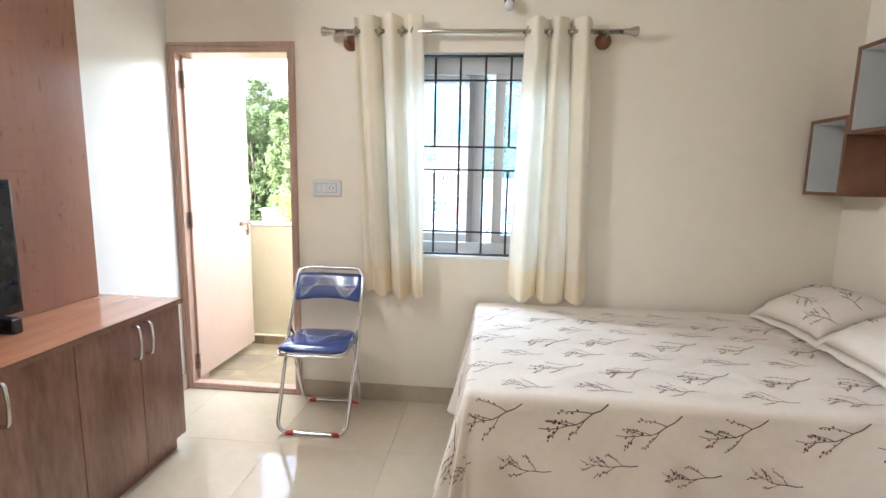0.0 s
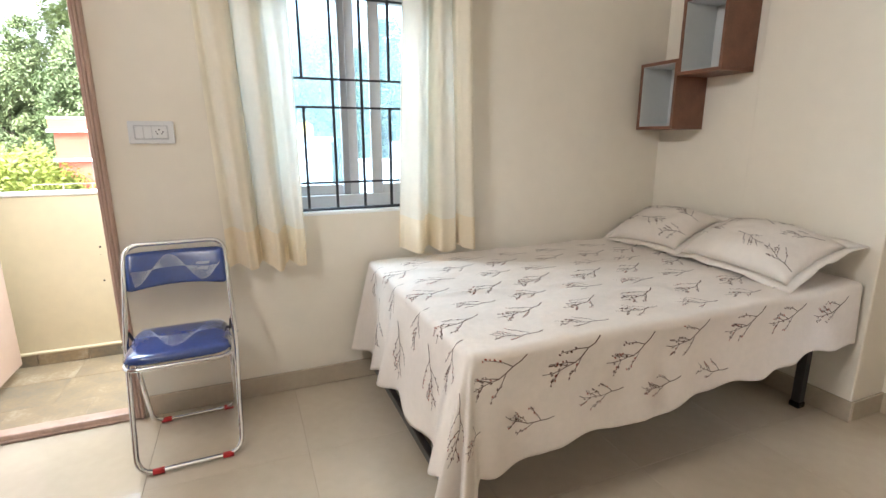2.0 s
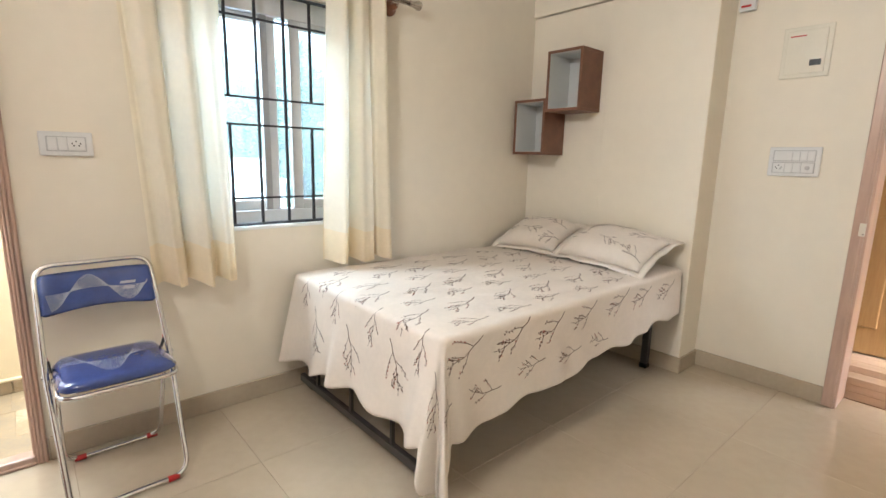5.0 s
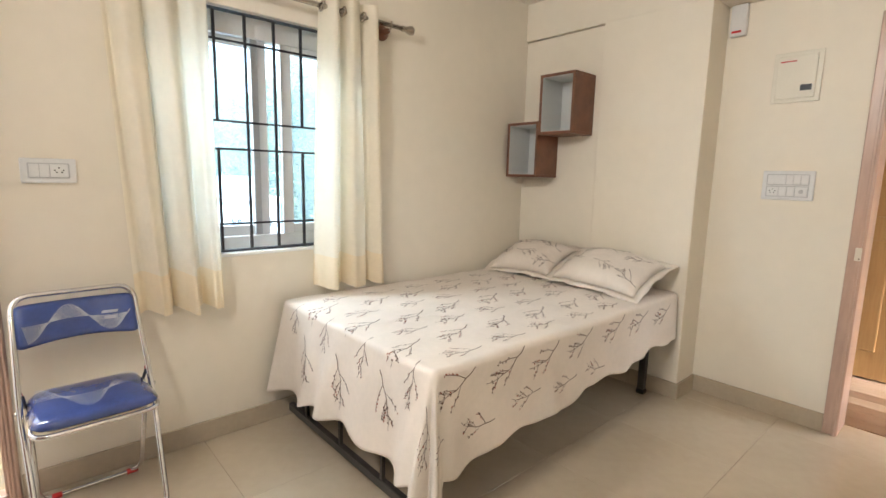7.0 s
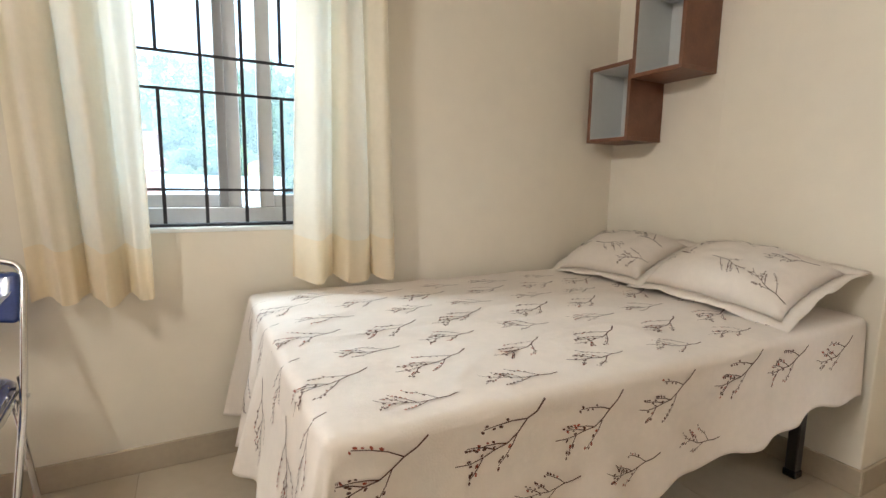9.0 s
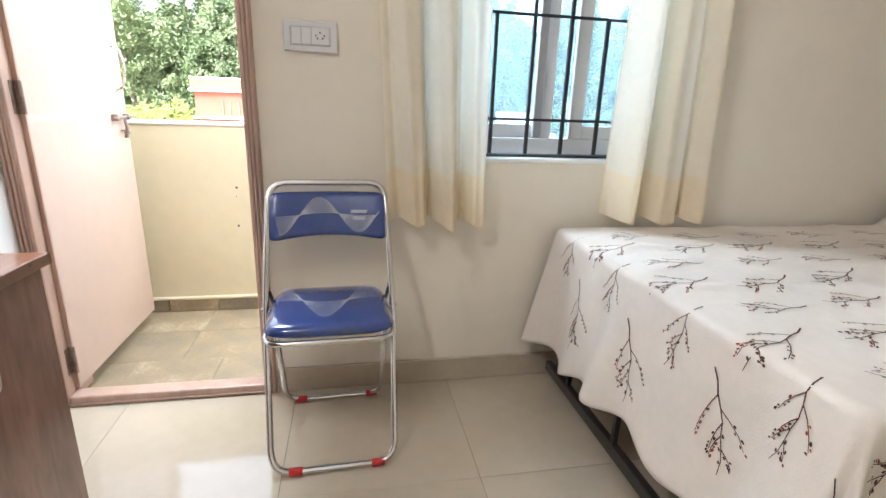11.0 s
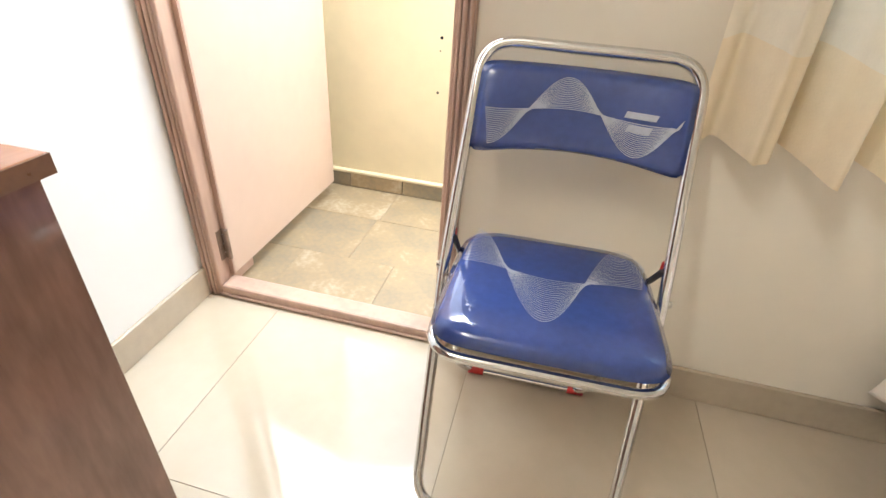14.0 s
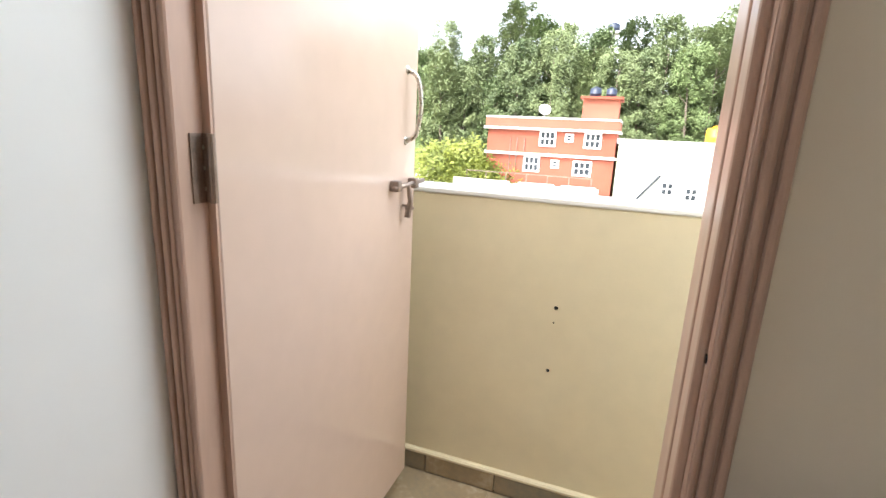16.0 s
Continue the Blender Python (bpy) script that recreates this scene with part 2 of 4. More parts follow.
def spun(profile, sides=20, bm=None, m=Matrix()):
    """A turned shape from (radius, height) pairs, about z."""
    bm = bm or bmesh.new()
    rings = [[bm.verts.new(m @ Vector((r * math.cos(k * math.tau / sides), r * math.sin(k * math.tau / sides), z)))
              for k in range(sides)] for r, z in profile]
    for a, b in zip(rings, rings[1:]):
        for k in range(sides):
            bm.faces.new((a[k], a[(k + 1) % sides], b[(k + 1) % sides], b[k]))
    bm.faces.new(rings[0][::-1])
    bm.faces.new(rings[-1])
    return bm


def grid(nu, nv, place, bm=None):
    bm = bm or bmesh.new()
    vs = [[bm.verts.new(place(i / nu, j / nv)) for j in range(nv + 1)] for i in range(nu + 1)]
    for i in range(nu):
        for j in range(nv):
            bm.faces.new((vs[i][j], vs[i + 1][j], vs[i + 1][j + 1], vs[i][j + 1]))
    return bm


def structure(name, bm, mat, label="", category="", parent=None):
    ob = part(name, bm, mat, parent, label)
    return tagged(ob, label, category, kind="structure")


# ---- the room's shell ----
X1, RECESS, PILLAR = 3.96, 3.745, 3.725      # the side wall, its bed recess and the pillar's face
TOP, BACK = 2.53, -3.55
WALL = 0.15
DX0, DX1, DZ = 0.036, 0.717, 2.06          # balcony door opening
WX0, WX1, WZ0, WZ1 = 1.315, 2.235, 0.905, 2.035   # window opening

bm = bmesh.new()
# added length beyond the west corner, unseen, keeps sun off the balcony
block(-0.6, DX0 - 0.035, 0, WALL, -0.1, 2.87, bm=bm)
block(DX0 - 0.035, DX1 + 0.045, 0, WALL, DZ + 0.04, TOP, bm=bm)
block(DX1 + 0.045, WX0, 0, WALL, -0.1, TOP, bm=bm)
block(WX0, WX1, 0, WALL, -0.1, WZ0, bm=bm)
block(WX0, WX1, 0, WALL, WZ1, TOP, bm=bm)
block(WX1, 4.3, 0, WALL, -0.1, TOP, bm=bm)
structure("wall_north", bm, PAINT, "cream painted wall with a window and a balcony door", "wall")
structure("wall_west", block(-0.15, 0, BACK, 0, -0.1, TOP), PAINT_WHITE_DAYLIT, "side wall in white paint, cooled for the door's daylight", "wall")
structure("wall_south", block(-0.15, 4.3, BACK - 0.15, BACK, -0.1, TOP), PAINT, "plain cream painted wall", "wall")
EY0, EY1, EZ = -2.92, -2.005, 2.06         # entrance opening in the side wall
bm = bmesh.new()
block(RECESS, 4.15, -0.63, 0, -0.1, 2.27, bm=bm)
block(PILLAR, 4.15, -1.275, -0.63, -0.1, 2.28, bevel=0.004, bm=bm)
block(X1, 4.15, EY1 + 0.06, -1.275, -0.1, 2.28, bm=bm)
block(X1, 4.15, EY0 - 0.06, EY1 + 0.06, EZ + 0.05, 2.28, bm=bm)
block(X1, 4.15, BACK, EY0 - 0.06, -0.1, 2.28, bm=bm)
block(PILLAR, 4.15, BACK, 0, 2.276, TOP, bevel=0.004, bm=bm)
structure("wall_east", bm, PAINT, "cream painted wall with a pillar, a beam and shallow recesses", "wall")
structure("ceiling", block(-0.15, 4.3, BACK - 0.15, WALL, TOP, TOP + 0.15), CEILING, "plain white ceiling", "ceiling")

# skirting
for name, b in (("baseboard_north", (DX1 + 0.05, RECESS, -0.012, 0, 0, 0.1)), ("baseboard_west", (0, 0.012, BACK, -0.012, 0, 0.1)),
                ("baseboard_recess", (RECESS - 0.012, RECESS, -0.63, -0.012, 0, 0.1)),
                ("baseboard_pillar", (PILLAR - 0.012, PILLAR, -1.287, -0.63, 0, 0.1)),
                ("baseboard_pillar_side", (PILLAR, X1, -1.287, -1.275, 0, 0.1)),
                ("baseboard_east", (X1 - 0.012, X1, EY1 + 0.06, -1.287, 0, 0.1))):
    structure(name, block(*b, bevel=0.003), SKIRT, "beige tile skirting", "skirting")

# balcony: slab, parapet, outer slab edge
# unseen slab, added to cut the sky's light on the balcony
structure("balcony_shade_slab", block(-0.6, 1.45, WALL + 0.002, 1.0, 2.75, 2.87), CONCRETE_WHITE, "unseen white slab added over the balcony to dim it", "ceiling")
structure("balcony_slab", block(-0.6, 1.5, WALL, 1.02, -0.25, -0.0068), MORTAR, "rough mortar bed of the balcony", "floor")
structure("floor_slab", block(-0.15, 4.3, BACK - 0.15, WALL, -0.25, -0.012), GROUT, "grout under the floor tiles", "floor")
parapet = structure("parapet", block(-0.449, 1.5, 0.85, 0.99, -0.02, 0.957, bevel=0.006), PARAPET, "cream plastered balcony parapet with a few nail holes", "parapet")
part("coping", block(-0.449, 1.5, 0.846, 1.0, 0.957, 0.974, bevel=0.004), CONCRETE_WHITE, parapet, "white painted parapet top")
part("plaster_ledge", block(-0.449, 1.36, 0.828, 0.85, 0.062, 0.078, bevel=0.005), PARAPET, parapet)
for hx, hz, r in ((0.486, 0.656, 0.007), (0.483, 0.61, 0.003), (0.481, 0.457, 0.006)):
    part("nail_hole", spun([(r, 0), (r * 0.8, 0.002)], 8, m=pose(hx, 0.851, hz, 90, 0, 0)), BLACK_PLASTIC, parapet)
structure("balcony_side_wall", block(1.36, 1.5, WALL, 0.85, -0.02, 0.957), PARAPET, "added cream plastered wall closing the balcony's end, out of view", "wall")
# raised to full height behind the door leaf to block stray light
structure("balcony_light_block", block(-0.6, -0.45, WALL, 1.0, -0.02, 2.75), PARAPET, "added cream plastered wall closing the balcony's end, out of view", "wall")

# ---- balcony door ----


door_frame = thing("door_frame", "pinkish brown painted wooden door frame with grooved edge", "door frame", kind="structure")
for a, sgn in ((DX0 - 0.035, 1), (DX1 + 0.045, -1)):
    bm = bmesh.new()
    block(a, a + sgn * (0.046 if sgn > 0 else 0.038), -0.012, WALL + 0.01, 0, DZ + 0.04, 0.005, 2, bm)
    block(a + sgn * 0.003, a + sgn * 0.013, -0.022, -0.01, 0, DZ + 0.03, 0.004, 2, bm)
    block(a + sgn * 0.017, a + sgn * 0.027, -0.02, -0.01, 0, DZ + 0.02, 0.004, 2, bm)
    block(a + sgn * 0.029, a + sgn * 0.036, -0.017, -0.01, 0, DZ + 0.01, 0.004, 2, bm)
    if sgn < 0:
        block(a + sgn * 0.036, a + sgn * 0.048, 0.0, 0.04, 0, DZ, 0.004, 2, bm)
        block(a + sgn * 0.036, a + sgn * 0.042, 0.09, WALL + 0.005, 0, DZ, 0.003, 2, bm)
    part("jamb", bm, FRAME, door_frame)
bm = bmesh.new()
block(DX0 + 0.0115, DX1 + 0.0065, -0.011, WALL + 0.009, DZ - 0.02, DZ + 0.04, 0.006, 2, bm)
block(DX0 - 0.02, DX1 + 0.03, -0.021, -0.01, DZ + 0.018, DZ + 0.03, 0.004, 2, bm)
block(DX0 - 0.01, DX1 + 0.02, -0.019, -0.01, DZ, DZ + 0.012, 0.004, 2, bm)
part("head", bm, FRAME, door_frame)
bm = block(DX0 + 0.0115, DX1 + 0.0065, -0.014, 0.052, -0.01, 0.038, 0.008, 2)
block(DX0 + 0.0115, DX1 + 0.0065, -0.02, -0.012, 0.004, 0.014, 0.003, 1, bm)
part("bolt_hole", spun([(0.0055, 0), (0.0047, 0.0012)], 10, m=pose(DX1 + 0.0068, -0.002, 0.93, 0, -90, 0)), BLACK_PLASTIC, door_frame, "dark bolt hole")
part("threshold", bm, FRAME, door_frame, "pinkish wooden threshold, scuffed")

door = thing("balcony_door", "pale pink painted flush door standing open onto the balcony", "door", kind="structure")
LX = 0.062                                  # the leaf's room-side face
part("leaf", block(LX - 0.032, LX, 0.045, 0.765, 0.045, DZ - 0.03, 0.003, 2), LEAF, door)
part("leaf_edge", block(LX - 0.031, LX - 0.001, 0.0405, 0.045, 0.046, DZ - 0.031), FRAME, door, "brown painted leaf edge")
for z in (0.11, 1.018, 1.85):
    hinge = part("hinge", block(LX - 0.028, LX - 0.002, 0.036, 0.0402, z, z + 0.1), DARK_STEEL, door, "tarnished steel butt hinge")
    part("frame_plate", block(0.0472, 0.0495, 0.014, 0.035, z, z + 0.1), DARK_STEEL, hinge)
    part("hinge_pin", rod([(LX + 0.003, 0.036, z), (LX + 0.003, 0.036, z + 0.1)], 0.006), DARK_STEEL, hinge)
    for k in range(3):
        part("screw", spun([(0.004, 0), (0.003, 0.0015)], 8, m=pose(LX - 0.014, 0.0358, z + 0.02 + 0.03 * k, 90, 0, 0)), STEEL, hinge)
hz0, hz1, hy = 1.108, 1.288, 0.70
handle = part("pull_handle", rod(rounded([(LX, hy, hz0), (LX + 0.03, hy + 0.002, hz0 + 0.012), (LX + 0.042, hy + 0.004, (hz0 + hz1) / 2),
                                          (LX + 0.03, hy + 0.002, hz1 - 0.012), (LX, hy, hz1)], 0.03, 5), 0.006), STEEL, door, "curved steel pull handle", True)
for z in (hz0, hz1):
    part("foot_plate", spun([(0.012, 0), (0.011, 0.003), (0.006, 0.004)], 12, m=pose(LX, hy, z, 0, 90, 0)), STEEL, handle)
bolt = part("aldrop_bolt", rod([(LX + 0.018, 0.60, 0.99), (LX + 0.018, 0.785, 0.998)], 0.0065), DARK_STEEL, door, "tarnished steel door bolt with hasp", True)
for y in (0.62, 0.73):
    part("bolt_guide", block(LX, LX + 0.026, y - 0.012, y + 0.012, 0.98, 1.008, 0.004, 2), DARK_STEEL, bolt)
part("hasp", rod([(LX + 0.022, 0.68, 0.992), (LX + 0.026, 0.685, 0.95), (LX + 0.02, 0.68, 0.905)], [0.006, 0.008, 0.009], 8), DARK_STEEL, bolt)
part("staple", rod(rounded([(LX, 0.69, 0.935), (LX + 0.026, 0.69, 0.935), (LX + 0.026, 0.71, 0.925), (LX, 0.71, 0.925)], 0.01), 0.004, 6), DARK_STEEL, bolt)

# ---- entrance door in the side wall ----
ent = thing("entrance_frame", "pinkish brown painted wooden door frame", "door frame", kind="structure")
for y0, y1 in ((EY1 - 0.005, EY1 + 0.06), (EY0 - 0.06, EY0 + 0.005)):
    bm = block(X1 - 0.018, 4.15, y0, y1, 0, EZ + 0.05, 0.006, 2)
    block(X1 - 0.026, X1 - 0.016, y0 + 0.012, y0 + 0.026, 0, EZ + 0.04, 0.003, 1, bm)
    part("jamb", bm, FRAME, ent)
part("head", block(X1 - 0.017, 4.149, EY0 + 0.005, EY1 - 0.005, EZ, EZ + 0.05, 0.006, 2), FRAME, ent)
keeper = part("latch_keeper", block(X1 - 0.03, X1 - 0.018, EY1 + 0.005, EY1 + 0.03, 0.93, 0.995, 0.003, 2), CREAM_PLASTIC, ent, "cream metal latch keeper")
part("screw", spun([(0.004, 0), (0.003, 0.001)], 8, m=pose(X1 - 0.0301, EY1 + 0.012, 0.94, 0, -90, 0)), DARK_STEEL, keeper)
edoor = thing("entrance_door", "varnished wood veneer door beyond the entrance", "door", kind="structure")
part("leaf", block(5.05, 5.09, -3.4, -1.2, 0.012, 2.1, 0.003), OAK, edoor)
for y0, y1 in ((-2.0, -1.75), (-1.68, -1.45)):
    for z0, z1 in ((0.2, 0.95), (1.1, 1.95)):
        part("raised_panel", block(5.035, 5.052, y0, y1, z0, z1, 0.008, 2), OAK, edoor)
structure("lobby_floor", block(4.15, 5.6, -3.6, -1.2, -0.25, -0.012), GROUT, "lobby floor bed", "floor")
structure("lobby_wall", block(5.15, 5.3, -3.6, -1.05, -0.1, TOP), PAINT, "plain cream lobby wall", "wall")
structure("lobby_side_wall", block(4.15, 5.15, -1.2, -1.05, -0.1, TOP), PAINT, "plain cream lobby wall", "wall")
structure("lobby_ceiling", block(4.3, 5.3, -3.75, -1.05, TOP, TOP + 0.1), CEILING, "plain lobby ceiling", "ceiling")

# ---- window ----
win = thing("window_1", "white sliding window with three narrow sashes behind a black grille", "window", kind="structure")
FY0, FY1 = 0.075, 0.14
bm = bmesh.new()
block(WX0, WX0 + 0.05, FY0, FY1, WZ0, WZ1, 0.003, 1, bm)
block(WX1 - 0.05, WX1, FY0, FY1, WZ0, WZ1, 0.003, 1, bm)
block(WX0 + 0.05, WX1 - 0.05, FY0, FY1, WZ0, WZ0 + 0.075, 0.003, 1, bm)
block(WX0 + 0.05, WX1 - 0.05, FY0, FY1, WZ1 - 0.1, WZ1, 0.003, 1, bm)
part("window_frame", bm, UPVC, win)
part("window_sill", block(WX0, WX1, -0.004, FY0, WZ0 - 0.012, WZ0 + 0.004, 0.002), PAINT_WHITE_DAYLIT, win, "white painted sill")
for x0, x1, y0 in ((WX0 + 0.05, 1.835, 0.108), (1.90, WX1 - 0.05, 0.082)):
    bm = bmesh.new()
    for a, b in ((x0, x0 + 0.055), (x1 - 0.055, x1)):
        block(a, b, y0, y0 + 0.022, WZ0 + 0.075, WZ1 - 0.1, 0.003, 1, bm)
    block(x0 + 0.055, x1 - 0.055, y0, y0 + 0.022, WZ0 + 0.075, WZ0 + 0.125, 0.003, 1, bm)
    block(x0 + 0.055, x1 - 0.055, y0, y0 + 0.022, WZ1 - 0.14, WZ1 - 0.1, 0.003, 1, bm)
    sash = part("sash", bm, UPVC, win)
    pane = part("pane", block(x0 + 0.05, x1 - 0.05, y0 + 0.009, y0 + 0.013, WZ0 + 0.12, WZ1 - 0.135), GLASS, sash, "clear glass pane")
    pane.visible_shadow = False
strip_pane = part("pane", block(1.835, 1.905, 0.117, 0.121, WZ0 + 0.075, WZ1 - 0.1), GLASS, win, "narrow strip of glass between the stiles")
strip_pane.visible_shadow = False
mid = part("meeting_stile", block(1.75, 1.785, 0.084, 0.106, WZ0 + 0.076, WZ1 - 0.1, 0.003), UPVC_DARK, win, "grey meeting stile")
grille = thing("window_grille", "black painted iron security grille in the window", "grille")
GY = 0.022
part("grille_frame", rod([(WX0 + 0.012, GY, WZ0 + 0.014), (WX1 - 0.012, GY, WZ0 + 0.014), (WX1 - 0.012, GY, WZ1 - 0.014), (WX0 + 0.012, GY, WZ1 - 0.014)], 0.012, 4, closed=True), BLACK_IRON, grille)
ZB = (1.049, 1.403, 1.531, 1.892)
for z in ZB:
    part("flat_bar", block(WX0 + 0.012, WX1 - 0.012, GY - 0.004, GY + 0.004, z - 0.005, z + 0.005), BLACK_IRON, grille)
for k in range(6):
    x = 1.565 + 0.139 * (k - 1)
    if k in (1, 4, ):
        spans = ((WZ0 + 0.014, ZB[1]), (ZB[2], WZ1 - 0.014))
    else:
        spans = ((WZ0 + 0.014, WZ1 - 0.014),)
    for z0, z1 in spans:
        part("upright_bar", block(x - 0.006, x + 0.006, GY - 0.006, GY + 0.006, z0, z1), BLACK_IRON, grille)

# ---- curtain rod and curtains ----
RZ, RY = 2.115, -0.085
crod = thing("curtain_rod", "brushed nickel curtain rod on turned wooden brackets", "curtain rod")
part("pole", rod([(1.03, RY, RZ + 0.012), (2.535, RY, RZ - 0.004)], 0.0125, 14), ROD, crod, "", True)
for x, s in ((1.03, -1), (2.535, 1)):
    part("finial", spun([(0.013, 0), (0.017, 0.008), (0.014, 0.02), (0.02, 0.045), (0.026, 0.06), (0.024, 0.075), (0.012, 0.08)], 16,
                        m=pose(x, RY, RZ + (0.012 if s < 0 else -0.004), 0, 90 * s, 0)), ROD, crod, "flared metal end cap", True)
for x in (1.09, 2.455):
    br = part("bracket", spun([(0.042, 0), (0.042, 0.012), (0.03, 0.02), (0.016, 0.03), (0.014, 0.07)], 20, m=pose(x, 0, RZ - 0.03, 90, 0, 0)), KNOB, crod, "turned reddish wood bracket", True)
    part("hook", rod(rounded([(x, -0.06, RZ - 0.03), (x, RY, RZ - 0.03), (x, RY - 0.02, RZ - 0.015), (x, RY - 0.018, RZ + 0.012)], 0.012), 0.005, 8), ROD, br)


def curtain(label, xt0, xt1, xb0, xb1, ztop, zbot, folds, phase, seed):
    cur = thing("curtain", label, "curtain", group="window curtains")
    rnd = random.Random(seed)
    amp = [rnd.uniform(0.55, 1.35) for _ in range(folds * 2 + 3)]
    drift = [rnd.uniform(-0.02, 0.02) for _ in range(folds * 2 + 3)]

    def place(u, v):
        s = u * folds * 2
        k = int(s)
        f = s - k
        a = amp[k] * (1 - f) + amp[k + 1] * f
        dr = drift[k] * (1 - f) + drift[k + 1] * f
        depth = (0.044 + 0.012 * v) * a
        wave = math.sin(math.pi * s + phase)
        y = RY + depth * wave * (1.0 if wave > 0 else 0.85) + 0.008 * v * math.sin(2.3 * s + 4 * v) + 0.013 * (0.4 + 0.6 * v) * math.sin(2.45 * math.pi * s + seed)
        x = (xt0 + (xt1 - xt0) * u) * (1 - v) + (xb0 + (xb1 - xb0) * u) * v + dr * v * 1.6 + 0.012 * math.cos(math.pi * s + phase)
        z = ztop + (zbot - ztop) * v + (0.012 * math.sin(3 * s + phase) + 0.006 * math.sin(7 * u)) * v
        return Vector((x, min(y, -0.012), z))

    part("cloth", grid(folds * 28, 40, lambda u, v: place(u, 0.885 * v)), CURTAIN, cur, "", True)
    part("hem", grid(folds * 28, 6, lambda u, v: place(u, 0.885 + 0.115 * v)), HEM, cur, "golden doubled hem", True)
    for k in range(folds * 2):
        s = (k + 0.25) / (folds * 2)
        q = place(min(max(s, 0.02), 0.98), 0.045)
        zr = RZ + 0.012 - 0.016 * (q.x - 1.06) / 1.52
        part("eyelet_ring", rod([(q.x + 0.006 * math.sin(a), RY + 0.024 * math.cos(a), zr + 0.024 * math.sin(a)) for a in
                                 [i * math.tau / 16 for i in range(16)]], 0.005, 6, closed=True), ROD, cur, "nickel eyelet ring", True)
    return cur


curtain("cream satin eyelet curtain beside the balcony door", 1.115, 1.50, 1.19, 1.535, 2.205, 0.685, 3, 0.4, 3)
curtain("cream satin eyelet curtain hanging over the bed's corner", 2.04, 2.385, 1.995, 2.45, 2.18, 0.695, 3, 1.1, 8)

# bulb above the rod
bulb = thing("bulb_holder", "small bulb holder with a dark cap on the wall", "lamp")
part("rose", spun([(0.026, 0), (0.026, 0.012), (0.016, 0.02), (0.015, 0.045)], 16, m=pose(1.955, 0, 2.29, 90, 0, 0)), BLACK_PLASTIC, bulb, "black lamp holder", True)
part("bulb", spun([(0.012, 0), (0.02, 0.015), (0.026, 0.035), (0.022, 0.055), (0.008, 0.066)], 16, m=pose(1.955, -0.04, 2.285, 145, 0, 0)), BULB, bulb, "clear unlit bulb", True)

# body around the added fill light, never in view
fill_body = thing("fill_batten", "slim white batten lamp added out of view to brighten the room", "lamp", (0.022, -1.8, 2.33))
part("base", block(0.0, 0.03, -0.6, 0.6, -0.02, 0.05, 0.006, 2), PLASTIC, fill_body, "white lamp body")
for y in (-0.585, 0.585):
    part("end_cap", block(0.03, 0.066, y - 0.015, y + 0.015, -0.02, 0.05, 0.005, 2), PLASTIC_GREY, fill_body, "grey end cap")

# ---- switch boards ----


def switch_board(name, label, m, w, h, rows):
    """A wall plate in its own x-z plane, facing -y."""
    sb = thing(name, label, "switch board")
    sb.matrix_world = m
    part("plate", block(-w / 2, w / 2, -0.016, 0, -h / 2, h / 2, 0.004, 2), PLASTIC, sb)
    rh = (h - 0.03) / len(rows)
    for r, row in enumerate(rows):
        zc = h / 2 - 0.015 - rh * (r + 0.5)
        iw = w - 0.05
        part("inner_frame", block(-iw / 2 - 0.004, iw / 2 + 0.004, -0.019, -0.0155, zc - rh * 0.46, zc + rh * 0.46, 0.002), PLASTIC_GREY, sb)
        x = -iw / 2
        for kind, share in row:
            ww = iw * share
            b = part("rocker" if kind == "s" else "socket", block(x + 0.001, x + ww - 0.001, -0.0225, -0.0185, zc - rh * 0.4, zc + rh * 0.4, 0.0015), PLASTIC, sb)
            if kind == "p":
                for hx, hz in ((0, 0.011), (-0.008, -0.006), (0.008, -0.006), (-0.013, 0.002), (0.013, 0.002)):
                    part("pin_hole", spun([(0.0028, 0), (0.0026, 0.0006)], 8, m=pose(x + ww / 2 + hx, -0.0226, zc + hz, 90, 0, 0)), BLACK_PLASTIC, b)
            if kind == "k":
                part("knob", spun([(0.011, 0), (0.010, 0.004), (0.006, 0.005)], 14, m=pose(x + ww / 2, -0.0225, zc, 90, 0, 0)), PLASTIC_GREY, b)
            x += ww
    return sb


switch_board("switch_board", "white modular switch plate with two rockers and socket", pose(0.940, 0, 1.286), 0.168, 0.092,
             [(("s", 0.26), ("s", 0.26), ("p", 0.48))])
switch_board("switch_board", "white double row switch plate with fan dial", pose(X1, -1.655, 1.290, 0, 0, -90), 0.235, 0.155,
             [(("s", 0.46), ("s", 0.18), ("s", 0.18), ("s", 0.18)), (("p", 0.3), ("s", 0.2), ("s", 0.2), ("k", 0.3))])

box = thing("distribution_box", "cream metal distribution box cover with a small dark window", "fuse box")
box.matrix_world = pose(X1, -1.635, 1.852, 0, 0, -90)
part("rim", block(-0.108, 0.108, -0.012, 0, -0.128, 0.128, 0.003, 2), CREAM_PLASTIC, box)
cover = part("cover", block(-0.088, 0.086, -0.02, -0.011, -0.108, 0.108, 0.003, 2), CREAM_PLASTIC, box)
part("breaker_window", block(0.022, 0.072, -0.0215, -0.0195, -0.072, -0.042), BLACK_PLASTIC, cover, "black breaker window")
part("maker_mark", block(-0.075, -0.005, -0.0208, -0.0198, 0.078, 0.084), RED, cover, "small reddish marking")
alarm = thing("alarm_unit", "small white wall unit with a red mark", "alarm")
alarm.matrix_world = pose(X1, -1.335, 2.19, 0, 0, -90)
part("housing", block(-0.042, 0.042, -0.035, 0, -0.085, 0.085, 0.008, 2), PLASTIC, alarm)
